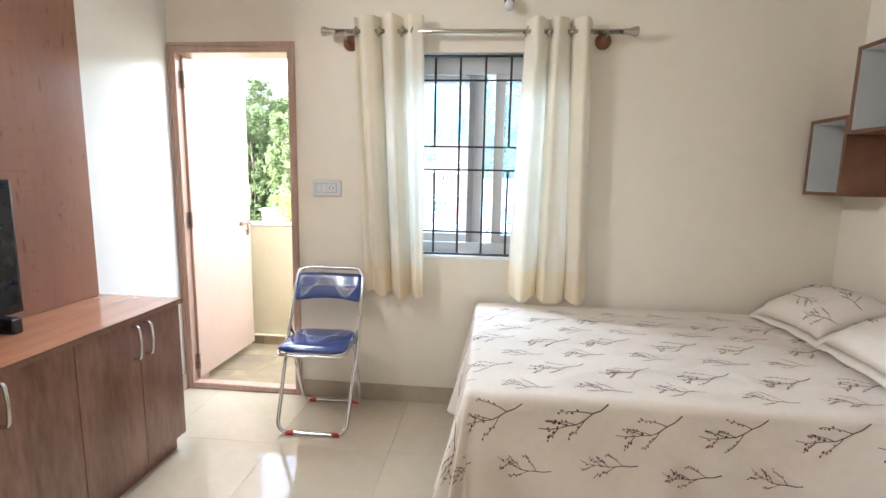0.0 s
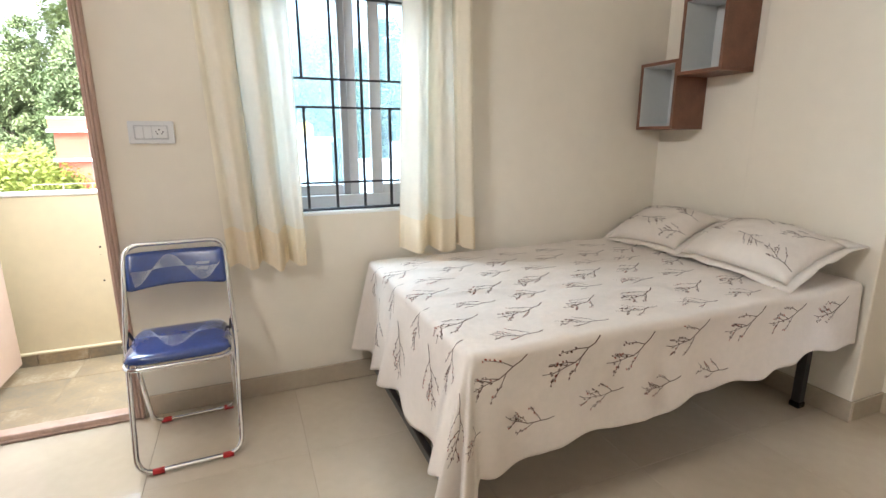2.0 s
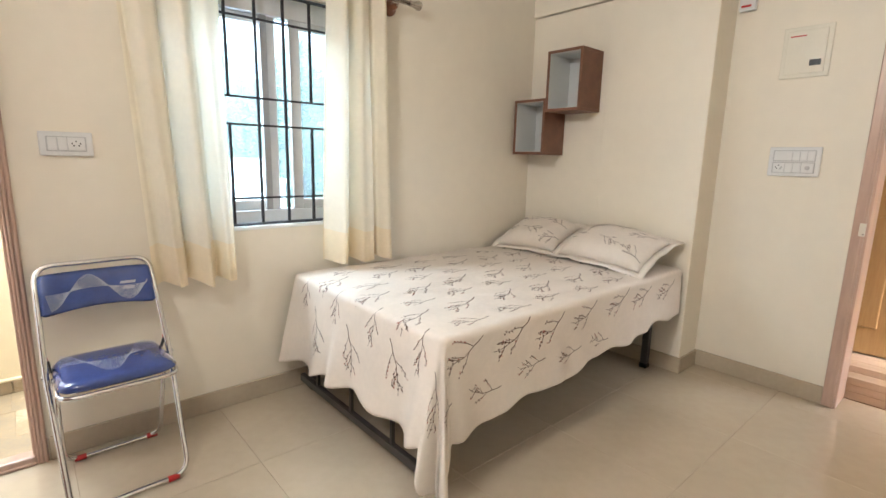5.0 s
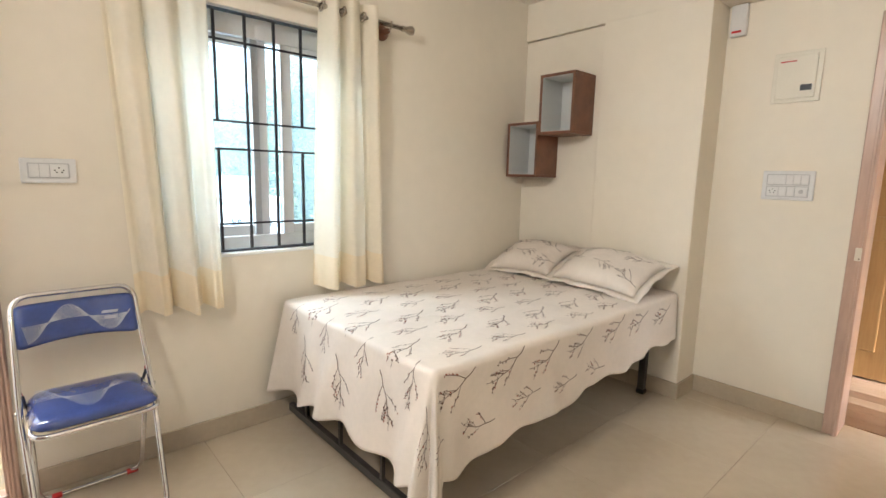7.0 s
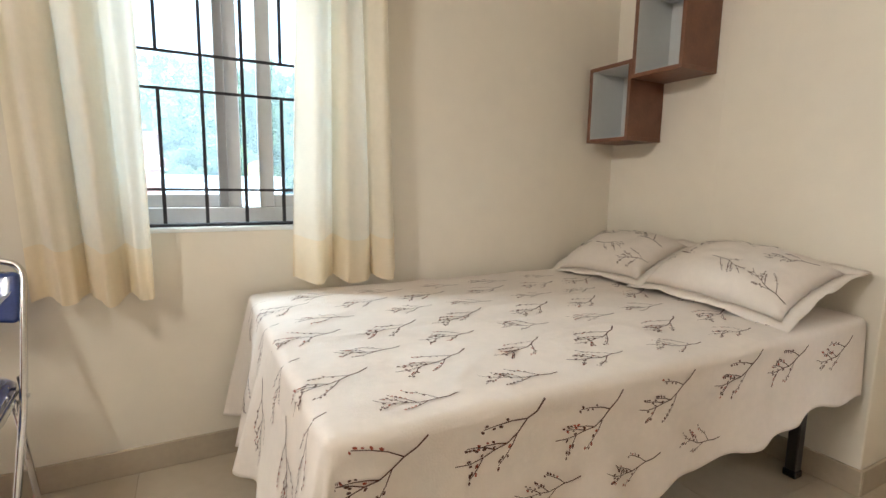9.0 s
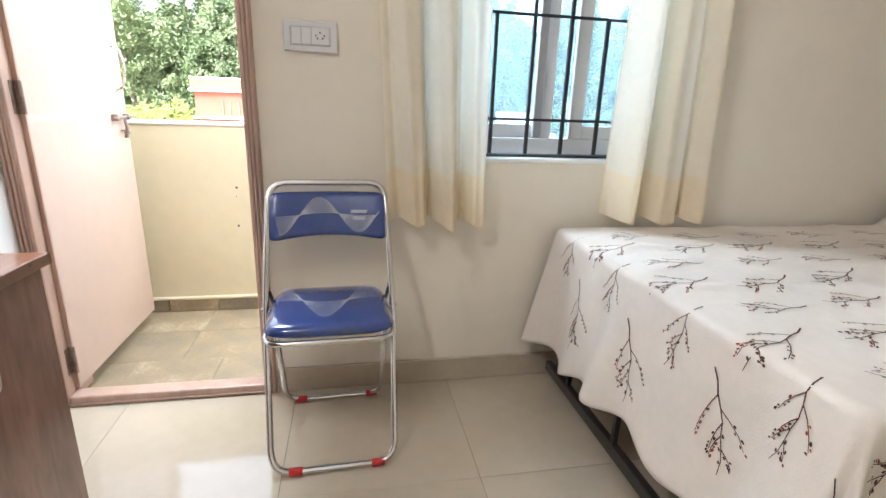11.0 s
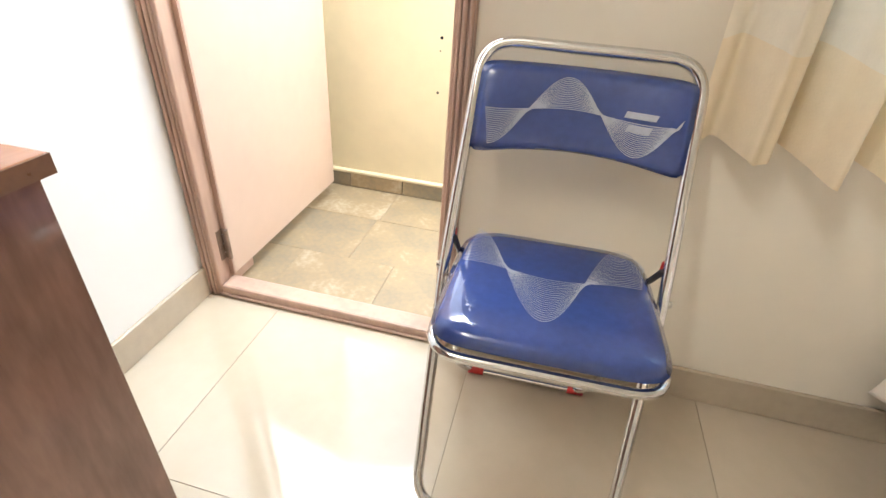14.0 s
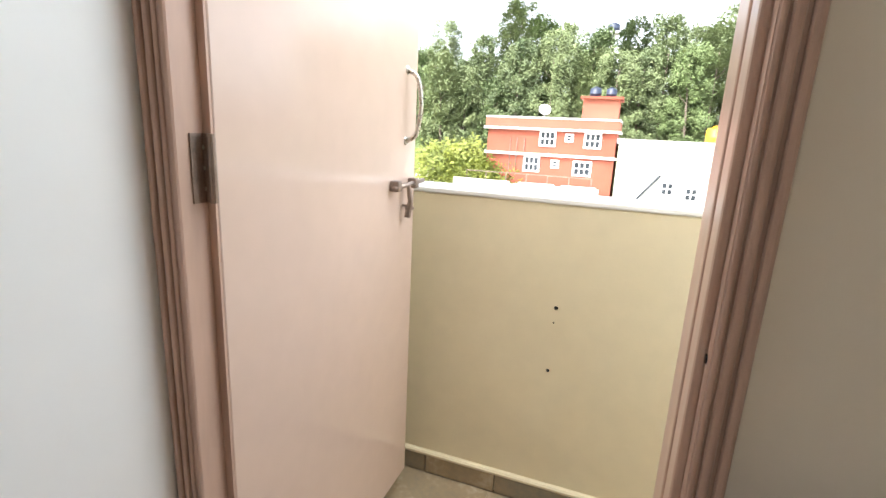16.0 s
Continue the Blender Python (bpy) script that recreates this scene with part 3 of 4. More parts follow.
part("red_mark", block(-0.03, 0.02, -0.0365, -0.0345, -0.066, -0.054, 0.0008), RED, alarm, "red oval mark")

# ---- wall shelves ----


def cube_shelf(label, y0, y1, z0, z1, depth):
    sh = thing("wall_shelf", label, "shelf", (RECESS, (y0 + y1) / 2, z0), group="stepped wall cubes")
    h, w, t = z1 - z0, (y1 - y0) / 2, 0.018
    part("top_board", block(-depth, -0.001, -w, w, h - t, h, 0.001), WOODBOX, sh)
    part("bottom_board", block(-depth, -0.001, -w, w, 0, t, 0.001), WOODBOX, sh)
    for a in (-w, w - t):
        part("side_board", block(-depth + 0.0005, -0.0015, a, a + t, t, h - t, 0.001), WOODBOX, sh)
    part("back_board", block(-0.012, -0.002, -w + t, w - t, t, h - t), BOXWHITE, sh, "off-white back board")
    il = 0.0025
    for a, b in ((-w + t, -w + t + il), (w - t - il, w - t)):
        part("side_lining", block(-depth + 0.006, -0.012, a, b, t, h - t), BOXWHITE, sh, "off-white lining")
    part("bottom_lining", block(-depth + 0.006, -0.012, -w + t + il, w - t - il, t, t + il), BOXWHITE, sh, "off-white lining")
    part("top_lining", block(-depth + 0.006, -0.012, -w + t + il, w - t - il, h - t - il, h - t), BOXWHITE, sh, "off-white lining")
    return sh


cube_shelf("dark walnut open cube shelf with white inside, the lower one", -0.312, -0.045, 1.306, 1.678, 0.235)
cube_shelf("dark walnut open cube shelf with white inside, the higher one", -0.58, -0.3125, 1.588, 1.972, 0.235)

# ---- TV cabinet, panel and television ----
CX, CY0, CY1, CZ = 0.424, -0.637, -2.19, 0.762
cab = thing("tv_cabinet", "walnut laminate low cabinet with chrome bow handles", "cabinet")
part("body", block(0.002, CX - 0.03, CY1, CY0 - 0.012, 0.07, CZ - 0.025, 0.001), LAMINATE, cab)
part("plinth", block(0.014, CX - 0.045, CY1 + 0.01, CY0 - 0.03, 0, 0.07), LAMINATE, cab)
part("end_panel", block(0.0135, CX - 0.012, CY0 - 0.0115, CY0, 0.075, CZ - 0.026, 0.0015), LAMINATE, cab)
top = part("worktop", block(0.002, CX + 0.006, CY1, CY0 + 0.006, CZ - 0.025, CZ, 0.002, 2), LAMINATE_TOP, cab, "glossy walnut top, reddened for the wall panel's reflection")
part("front_edge", block(CX + 0.006, CX + 0.0075, CY1, CY0 + 0.006, CZ - 0.024, CZ - 0.001), EDGE, top)
nd = 5
dw = (CY0 + 0.049 - CY1) / nd
for k in range(nd):
    ya, yb = CY0 - 0.001 - dw * (k + 1) + 0.05, CY0 - 0.001 - dw * k + (0.05 if k else 0.0)
    d = part("cabinet_door", block(CX - 0.029, CX - 0.011, ya + 0.0015, yb - 0.0015, 0.075, CZ - 0.028, 0.0015), LAMINATE, cab)
    hy = ya + 0.036 if k % 2 == 0 else yb - 0.036
    part("bow_handle", rod(rounded([(CX - 0.012, hy, 0.572), (CX + 0.02, hy, 0.572), (CX + 0.026, hy, 0.643), (CX + 0.02, hy, 0.714), (CX - 0.012, hy, 0.714)], 0.022, 6),
                           0.0065, 10), CHROME, d, "chrome bow handle", True)
tvp = thing("tv_back_panel", "reddish walnut laminate wall panel behind the television", "panel")
part("board", block(0.001, 0.022, CY1, CY0 - 0.02, CZ + 0.001, TOP - 0.02, 0.002), PANEL, tvp)
inlay = mesh_of("inlay", block(0.0215, 0.0226, -0.008, 0.008, -0.008, 0.008), EDGE)
groove = mesh_of("groove", block(0.0215, 0.0222, -0.075, 0.075, -0.0012, 0.0012), EDGE)
for r in range(20):
    for c in range(8):
        for nm, me, dy in (("inlay", inlay, 0.0), ("groove", groove, 0.083)):
            yy = CY0 - 0.17 - 0.166 * c - (0.083 if r % 2 else 0.0) - dy
            if (r * 7 + c * 5) % 3 == 0 or yy - 0.076 < CY1:
                continue
            ob = new(nm, me)
            ob.location, ob.parent = (0, yy, 0.86 + 0.082 * r), tvp
tv = thing("television", "flat black television standing on the cabinet", "television")
part("bezel", block(0.07, 0.115, -1.98, -1.12, CZ + 0.055, CZ + 0.56, 0.006, 2), BLACK_PLASTIC, tv)
part("screen", block(0.1145, 0.1165, -1.965, -1.135, CZ + 0.075, CZ + 0.545), SCREEN, tv, "dark glossy screen")
for y in (-1.8, -1.22):
    part("foot", block(0.03, 0.19, y - 0.02, y + 0.02, CZ, CZ + 0.058, 0.004), BLACK_PLASTIC, tv)

# ---- bed ----
BX0, BX1, BY0, BY1, BZ = 1.85, 3.705, -1.222, -0.045, 0.655
bed = thing("bed_frame", "black painted folding iron bed frame", "bed")
for y in (BY0 + 0.05, BY1 - 0.03):
    part("side_rail", block(BX0 + 0.03, BX1 - 0.02, y - 0.018, y + 0.018, 0.36, 0.40, 0.003), BED_IRON, bed)
for x in (BX0 + 0.05, BX1 - 0.06):
    for y in (BY0 + 0.12, BY1 - 0.04):
        leg = part("leg", block(x - 0.02, x + 0.02, y - 0.02, y + 0.02, 0.012, 0.36, 0.003), BED_IRON, bed)
        part("foot_cap", block(x - 0.024, x + 0.024, y - 0.024, y + 0.024, 0, 0.03, 0.004), BLACK_PLASTIC, leg)
        part("brace", rod([(x + (0.02 if x < 2.5 else -0.02), y, 0.3), (x + (0.14 if x < 2.5 else -0.14), y, 0.365)], 0.008, 6), BED_IRON, bed)
    part("end_rail", block(x - 0.016, x + 0.016, BY0 + 0.09, BY1 - 0.06, 0.36, 0.395, 0.003), BED_IRON, bed)
part("low_rail", block(BX0 - 0.02, BX0 + 0.008, BY0 + 0.09, BY1 - 0.03, 0.06, 0.10, 0.003), BED_IRON, bed)
for k in range(3):
    y = BY0 + 0.3 + 0.33 * k
    part("stay", block(BX0 - 0.014, BX0 + 0.002, y - 0.008, y + 0.008, 0.10, 0.40), BED_IRON, bed)
for k in range(9):
    x = BX0 + 0.2 + 0.2 * k
    part("slat", block(x - 0.03, x + 0.03, BY0 + 0.06, BY1 - 0.05, 0.4, 0.412), BED_IRON, bed)
mattress = tagged(part("mattress", block(BX0 + 0.015, BX1, BY0 + 0.015, BY1 - 0.01, 0.412, BZ - 0.006, 0.035, 3), SHEET), "mattress covered by the sheet", "mattress")

EDGE_R = 0.024
FOOT_DROP, SIDE_DROP = 0.44, 0.40


def sheet_point(a, b, lift=0.0):
    """The place of the cloth's point a (along the bed from the foot) and b (across it from the open side)."""
    qa, qb = max(a, 0.0), max(b, 0.0)
    qa, qb = min(qa, BX1 - BX0 - 0.01), min(qb, BY1 - BY0 - 0.012)
    da, db = a - qa if a < 0 else 0.0, b - qb if b < 0 else 0.0
    d = math.hypot(da, db)
    puff = 0.006 * noise.noise(Vector((a * 2.2, b * 2.2, 1.3))) + 0.0025 * noise.noise(Vector((a * 7, b * 7, 4.1)))
    puff += 0.006 * max(0.0, 1 - abs(noise.noise(Vector((a * 2.1 + b, b * 4.5 - a, 7.3)))) * 6)
    if d < 1e-6:
        edge = min(qa, qb)
        return Vector((BX0 + qa, BY0 + qb, BZ + puff - 0.004 * math.exp(-edge / 0.05) + lift))
    ox, oy = da / d, db / d
    bend = EDGE_R * math.pi / 2
    if d < bend:
        ang = d / EDGE_R
        out, down = EDGE_R * math.sin(ang), EDGE_R * (1 - math.cos(ang))
    else:
        out, down = EDGE_R, EDGE_R + d - bend
    hang = max(0.0, d - bend)
    along = qb if abs(ox) > abs(oy) else qa
    corner = min(abs(ox), abs(oy)) * 1.41
    th = math.atan2(-db, -da)
    fold = (math.sin(along * 23 + 1.2 * math.sin(along * 9)) * 0.055 + math.sin(along * 9.5 + 2) * 0.05) * (1 - corner) + corner * 0.16 * math.sin(th * 8)
    flare = (0.185 if abs(ox) > abs(oy) else 0.05) * hang * (1 - 0.5 * corner) + fold * hang * (1.0 if abs(ox) > abs(oy) else 0.45 + 0.55 * corner)
    out += flare + 0.13 * hang * corner
    wave = 1.0 + 0.03 * corner
    n = Vector((ox, oy, 0.35)).normalized() * lift
    return Vector((BX0 + qa + ox * out, BY0 + qb + oy * out, BZ + puff - 0.004 - down * wave)) + n


def sheet_low(a):
    """How far the open side hangs, along the bed."""
    return SIDE_DROP - 0.125 * max(a, 0) / 1.85 + 0.012 * math.sin(a * 11) + 0.008 * math.sin(a * 27)


def foot_low(b):
    return FOOT_DROP - 0.045 + 0.08 * max(0.0, b / 1.17) ** 3 + 0.012 * math.sin(b * 9) + 0.012 * math.sin(b * 23) 


LEN, WID = BX1 - BX0, BY1 - BY0


def sheet_uv(u, v):
    a = -FOOT_DROP + (LEN + FOOT_DROP) * u
    b = -SIDE_DROP + (WID + SIDE_DROP) * v
    if a < 0 and b < 0:
        p, q = -a / FOOT_DROP, -b / SIDE_DROP
        th = math.atan2(q, p)
        k = th / (math.pi / 2)
        reach = foot_low(0) * (1 - k) + sheet_low(0) * k + 0.17 * math.sin(2 * th) ** 0.6
        return -max(p, q) * reach * math.cos(th), -max(p, q) * reach * math.sin(th)
    if a < 0:
        a = a / FOOT_DROP * foot_low(b)
    if b < 0:
        b = b / SIDE_DROP * sheet_low(a)
    return a, b


sheet = thing("bedsheet", "off-white cotton bedsheet printed with brown twigs, draped over the bed", "bedsheet")
cl = part("cloth", grid(170, 110, lambda u, v: sheet_point(*sheet_uv(u, v))), SHEET, sheet, "", True)
cl.modifiers.new("thickness", "SOLIDIFY").thickness = 0.002


def sprig(bm, place, a, b, ang, size, rnd, berry_bm=None):
    """A printed twig: a bowed stem, side twigs and buds, drawn as thin strips on the cloth."""
    ca, sa = math.cos(ang), math.sin(ang)

    def on(x, y):
        return place(a + (x * ca - y * sa) * size, b + (x * sa + y * ca) * size)

    def strip(pts, w0, w1):
        prev = None
        n = len(pts) - 1
        for i, (x, y) in enumerate(pts):
            j = min(i + 1, n)
            dx, dy = pts[j][0] - pts[max(i - 1, 0)][0], pts[j][1] - pts[max(i - 1, 0)][1]
            ln = math.hypot(dx, dy) or 1
            w = w0 + (w1 - w0) * i / n
            l, r = bm.verts.new(on(x - dy / ln * w, y + dx / ln * w)), bm.verts.new(on(x + dy / ln * w, y - dx / ln * w))
            if prev:
                bm.faces.new((prev[0], prev[1], r, l))
            prev = (l, r)

    def bud(x, y, t, s, target):
        ct, st = math.cos(t), math.sin(t)
        ring = [(s * 1.5, 0), (s * 0.5, s * 0.75), (-s, s * 0.5), (-s, -s * 0.5), (s * 0.5, -s * 0.75)]
        target.faces.new([target.verts.new(on(x + p * ct - q * st, y + p * st + q * ct)) for p, q in ring])

    bow = rnd.uniform(0.08, 0.16)
    stem = [(i / 8 - 0.5, bow * math.sin(i / 8 * 2.9) + 0.012 * math.sin(i * 2.1)) for i in range(9)]
    strip(stem, 0.0095, 0.004)
    for k, (at, side) in enumerate(((2, -1), (3, 1), (4, -1), (5, -1), (6, 1))):
        x0, y0 = stem[at]
        t = side * rnd.uniform(0.6, 1.0)
        ln = rnd.uniform(0.34, 0.5) * (1 - 0.13 * k)
        tw = [(x0 + ln * f * math.cos(t * (1 - 0.3 * f)), y0 + ln * f * math.sin(t * (1 - 0.3 * f))) for f in (0, 0.35, 0.7, 1)]
        strip(tw, 0.0064, 0.0035)
        for f in (0.42, 0.6, 0.76, 0.9, 1.04):
            i = min(int(f * 3), 2)
            g = f * 3 - i
            bx, by = tw[i][0] * (1 - g) + tw[i + 1][0] * g, tw[i][1] * (1 - g) + tw[i + 1][1] * g
            off = rnd.choice((-1, 1)) * 0.022
            bud(bx, by + off, t + rnd.uniform(-0.5, 0.5), rnd.uniform(0.012, 0.019), berry_bm if berry_bm is not None and rnd.random() < 0.3 else bm)
    for f in (5.5, 6.6, 7.4, 8.0):
        i = min(int(f), 7)
        bud(stem[i][0], stem[i][1] + rnd.choice((-1, 1)) * 0.022, rnd.uniform(-0.5, 0.5), rnd.uniform(0.013, 0.019), bm)


rnd = random.Random(11)
bm, bb = bmesh.new(), bmesh.new()
step_a, step_b = 0.265, 0.158
for r in range(-2, 8):
    for c in range(-2, 8):
        large = r % 2 == 1
        size = (0.225 if large else 0.18) * rnd.uniform(0.93, 1.07)
        a = c * step_a + (0.05 if large else 0.18) + rnd.uniform(-0.02, 0.02)
        b = r * step_b + 0.085 + rnd.uniform(-0.012, 0.012)
        ang = math.pi + (rnd.uniform(0.15, 0.4) if large else rnd.uniform(-0.35, 0.05))
        if b > WID - 0.1 or a > LEN - 0.1 or b < -SIDE_DROP + 0.10 + 0.07 * max(a, 0) or a < -FOOT_DROP + size * 0.62 or (a < -0.22 and b < -0.22):
            continue
        sprig(bm, lambda p, q: sheet_point(p, q, 0.0022), a, b, ang, size, rnd, bb)
tagged(part("twig_print", bm, SPRIG, sheet, "dark brown printed twigs"), kind="stuff")
tagged(part("bud_print", bb, BERRY, sheet, "reddish printed buds"), kind="stuff")


def pillow(label, m, w, d, h, seed):
    pw = thing("pillow", label, "pillow", group="bed pillows")
    pw.matrix_world = m

    def place(s, t, side, lift=0.0):
        x, y = s * 2 - 1, t * 2 - 1
        f = max(0.0, (1 - abs(x) ** 2.6)) ** 0.55 * max(0.0, (1 - abs(y) ** 2.6)) ** 0.55
        pin = 1 - 0.07 * (1 - abs(x) ** 2) * abs(y) ** 3, 1 - 0.07 * (1 - abs(y) ** 2) * abs(x) ** 3
        wr = 0.010 * noise.noise(Vector((x * 2.3 + seed, y * 2.3, side))) * f + 0.006 * noise.noise(Vector((x * 6, y * 6 + seed, 3)))
        droop = -0.012 * (abs(x) ** 6 + abs(y) ** 6)
        z = (h * f * (0.72 if side > 0 else -0.28) + wr + droop) + lift * (1 if side > 0 else -1)
        return Vector((x * w / 2 * pin[1], y * d / 2 * pin[0], z + h * 0.29 + 0.006))

    bm = grid(26, 22, lambda s, t: place(s, t, 1))
    grid(26, 22, lambda s, t: place(s, 1 - t, -1), bm)
    bmesh.ops.remove_doubles(bm, verts=bm.verts, dist=0.0015)
    part("case", bm, SHEET, pw, "", True)

    def rim(s, t):
        ang = s * 4
        k = int(ang) % 4
        f = ang - int(ang)
        x, y = [(f * 2 - 1, -1), (1, f * 2 - 1), (1 - f * 2, 1), (-1, 1 - f * 2)][k]
        base = place((x + 1) / 2, (y + 1) / 2, 1)
        o = Vector((x * (abs(x) > 0.999) + x ** 7 * 0.6, y * (abs(y) > 0.999) + y ** 7 * 0.6, 0.0))
        return base + o * 0.028 * t + Vector((0, 0, 0.006 * math.sin(s * 60) * t + 0.0015))
    fl = part("flange", grid(120, 2, rim), SHEET, pw, "", True)
    fl.modifiers.new("thickness", "SOLIDIFY").thickness = 0.003
    bm2 = bmesh.new()
    r2 = random.Random(seed)
    for i, (sx, sy) in enumerate(((0.2, 0.3), (0.45, 0.72), (0.7, 0.28), (0.86, 0.68), (0.14, 0.76), (0.48, 0.22))):
        sprig(bm2, lambda p, q: place(min(max(p / w, 0.02), 0.98), min(max(q / d, 0.02), 0.98), 1, 0.003), sx * w, sy * d, r2.uniform(-0.5, 0.5) + (math.pi if i % 2 else 0), 0.165, r2)
    tagged(part("twig_print", bm2, SPRIG, pw, "dark brown printed twigs"), kind="stuff")
    return pw


pillow("plump off-white pillow with brown twig print by the window wall", pose(3.505, -0.335, BZ + 0.062, -21, 3, 91), 0.50, 0.36, 0.13, 1)
pillow("larger off-white pillow with brown twig print and flanged edge", pose(3.495, -0.905, BZ + 0.064, -21, -2, 88), 0.56, 0.37, 0.135, 2)

# ---- folding chair ----
chair = thing("folding_chair", "chrome tube folding chair with glossy blue vinyl pads", "chair", (0.979, -0.021, 0), 1.8)
CW = 0.197


def lean(z):
    """How far the long frame stands from the wall at height z."""
    return -0.455 + 0.40 * z / 0.80


lo, hi = 0.0115, 0.825
loop = rounded([(-CW + 0.012, lean(lo), lo), (CW - 0.012, lean(lo), lo), (CW + 0.004, lean(0.45), 0.45), (CW - 0.006, lean(hi) + 0.0, hi), (-CW + 0.006, lean(hi), hi), (-CW - 0.004, lean(0.45), 0.45)], 0.065, 7, closed=True)
part("long_frame", rod(loop, 0.0105, 12, closed=True), CHROME, chair, "", True)
bk = -0.062
rear = rounded([(CW - 0.018, -0.235, 0.44), (CW - 0.024, bk, lo), (-CW + 0.024, bk, lo), (-CW + 0.018, -0.235, 0.44)], 0.06, 7)
part("rear_leg_frame", rod(rear, 0.0095, 12), CHROME, chair, "", True)
for x in (-0.115, 0.132):
    part("red_foot_cap", rod([(x - 0.02, lean(lo), lo), (x + 0.02, lean(lo), lo)], 0.0125, 12), RED, chair, "red plastic foot sleeve", True)
    part("red_foot_cap", rod([(x * 1.05 - 0.02, bk, lo), (x * 1.05 + 0.02, bk, lo)], 0.0118, 12), RED, chair, "red plastic foot sleeve", True)


def pad(w0, w1, d, h, place, n=4.5, nu=26, nv=18):
    """A cushion with a squared-round outline, w0 wide at its back and w1 at its front."""
    bm = bmesh.new()

    def top(s, t, side):
        x, y = s * 2 - 1, t * 2 - 1
        k = max(abs(x), abs(y))
        r = (abs(x) ** n + abs(y) ** n) ** (1 / n)
        if r > 0:
            x, y = x * k / r, y * k / r
        f = (1 - k ** 7) ** 0.5
        w = w1 + (w0 - w1) * (y + 1) / 2
        return place(x * w / 2, y * d / 2, h / 2 + side * h / 2 * f)
    grid(nu, nv, lambda s, t: top(s, t, 1), bm)
    grid(nu, nv, lambda s, t: top(s, 1 - t, -1), bm)
    bmesh.ops.remove_doubles(bm, verts=bm.verts, dist=0.0006)
    return bm


def seat_place(x, y, z):
    return Vector((x, -0.283 + y, 0.438 + z + 0.10 * (-y - 0.17) * -0.18))


part("seat", pad(0.35, 0.38, 0.335, 0.045, seat_place, 6.5), BLUE, chair, "glossy blue vinyl seat pad", True)
rim = rounded([(-0.184, -0.446, 0.436), (0.184, -0.446, 0.436), (0.176, -0.12, 0.446), (-0.176, -0.12, 0.446)], 0.06, 6, closed=True)
part("seat_tube", rod(rim, 0.0085, 10, closed=True), CHROME, chair, "", True)


def back_place(x, y, z):
    zz = 0.728 + y
    bow = 0.03 * (1 - (x / 0.19) ** 2)
    drop = -0.02 * (x / 0.19) ** 2 * (y < 0) * (-y / 0.075)
    return Vector((x, lean(zz) - 0.012 + bow * 0.8 - z + 0.012, zz + drop))


part("backrest", pad(0.37, 0.376, 0.135, 0.022, back_place, 14.0), BLUE, chair, "glossy blue vinyl back pad", True)


def waves(place, w, lines, turns, amp, phase):
    """Fine printed lines of one wave, shifted bit by bit so that they fan out."""
    bm = bmesh.new()
    for k in range(lines):
        s = k / (lines - 1)
        prev = None
        for i in range(49):
            t = i / 48
            x = (t - 0.5) * w + 0.012 * (s - 0.5)
            y = amp * (0.08 + 0.92 * s) * math.sin(turns * t * math.tau + phase + 0.55 * s)
            wd = 0.0006
            l, r = bm.verts.new(place(x, y - wd)), bm.verts.new(place(x, y + wd))
            if prev:
                bm.faces.new((prev[0], l, r, prev[1]))
            prev = (l, r)
    return bm


part("seat_print", waves(lambda x, y: seat_place(x, y + 0.02, 0.0462), 0.315, 22, 1.15, 0.12, 1.0), PRINT, chair, "fine silver wave lines")
part("back_print", waves(lambda x, y: back_place(x, y, 0.0272), 0.325, 18, 1.3, 0.052, -2.2), PRINT, chair, "fine silver wave lines")
bm = bmesh.new()
for k, (x0, x1) in enumerate(((0.072, 0.125), (0.078, 0.118))):
    v = [bm.verts.new(back_place(x, 0.008 - 0.02 * k + dy, 0.0276)) for x, dy in ((x0, -0.005), (x1, -0.005), (x1 + 0.004, 0.005), (x0 + 0.004, 0.005))]
    bm.faces.new(v)
part("maker_mark", bm, PRINT, chair, "pale printed maker mark bars")
for s in (-1, 1):
    part("link", rod([(s * (CW - 0.008), lean(0.5), 0.5), (s * (CW - 0.014), -0.16, 0.44), (s * 0.178, -0.14, 0.432)], 0.006, 8), BLACK_IRON, chair, "black folding link", True)
    part("red_plug", spun([(0.008, 0), (0.008, 0.025), (0.005, 0.028)], 10, m=pose(s * (CW - 0.002), lean(0.5) + 0.014, 0.485, 0, 0, 0)), RED, chair, "red plastic plug", True)
    part("rivet", spun([(0.008, 0), (0.006, 0.005)], 10, m=pose(s * (CW + 0.013), lean(0.45), 0.45, 0, 90 * s, 0)), STEEL, chair, "", True)

# ---- outside ----
structure("ground", block(-900, 900, 2, 1500, -9.5, -9.0), GRASS, "scrubby green ground far below", "ground")


def window_of(parent, x, z, w, h, y, cols):
    wd = part("window", block(x - w / 2 - 0.12, x + w / 2 + 0.12, y - 0.12, y + 0.05, z - h / 2 - 0.12, z + h / 2 + 0.12), CONCRETE_WHITE, parent, "white window surround")
    for c in range(cols):
        x0 = x - w / 2 + w * c / cols
        for r in range(2):
            part("pane", block(x0 + 0.06, x0 + w / cols - 0.06, y - 0.14, y - 0.1, z - h / 2 + h * r / 2 + 0.05, z - h / 2 + h * (r + 1) / 2 - 0.05), DARKGLASS, wd)
    return wd


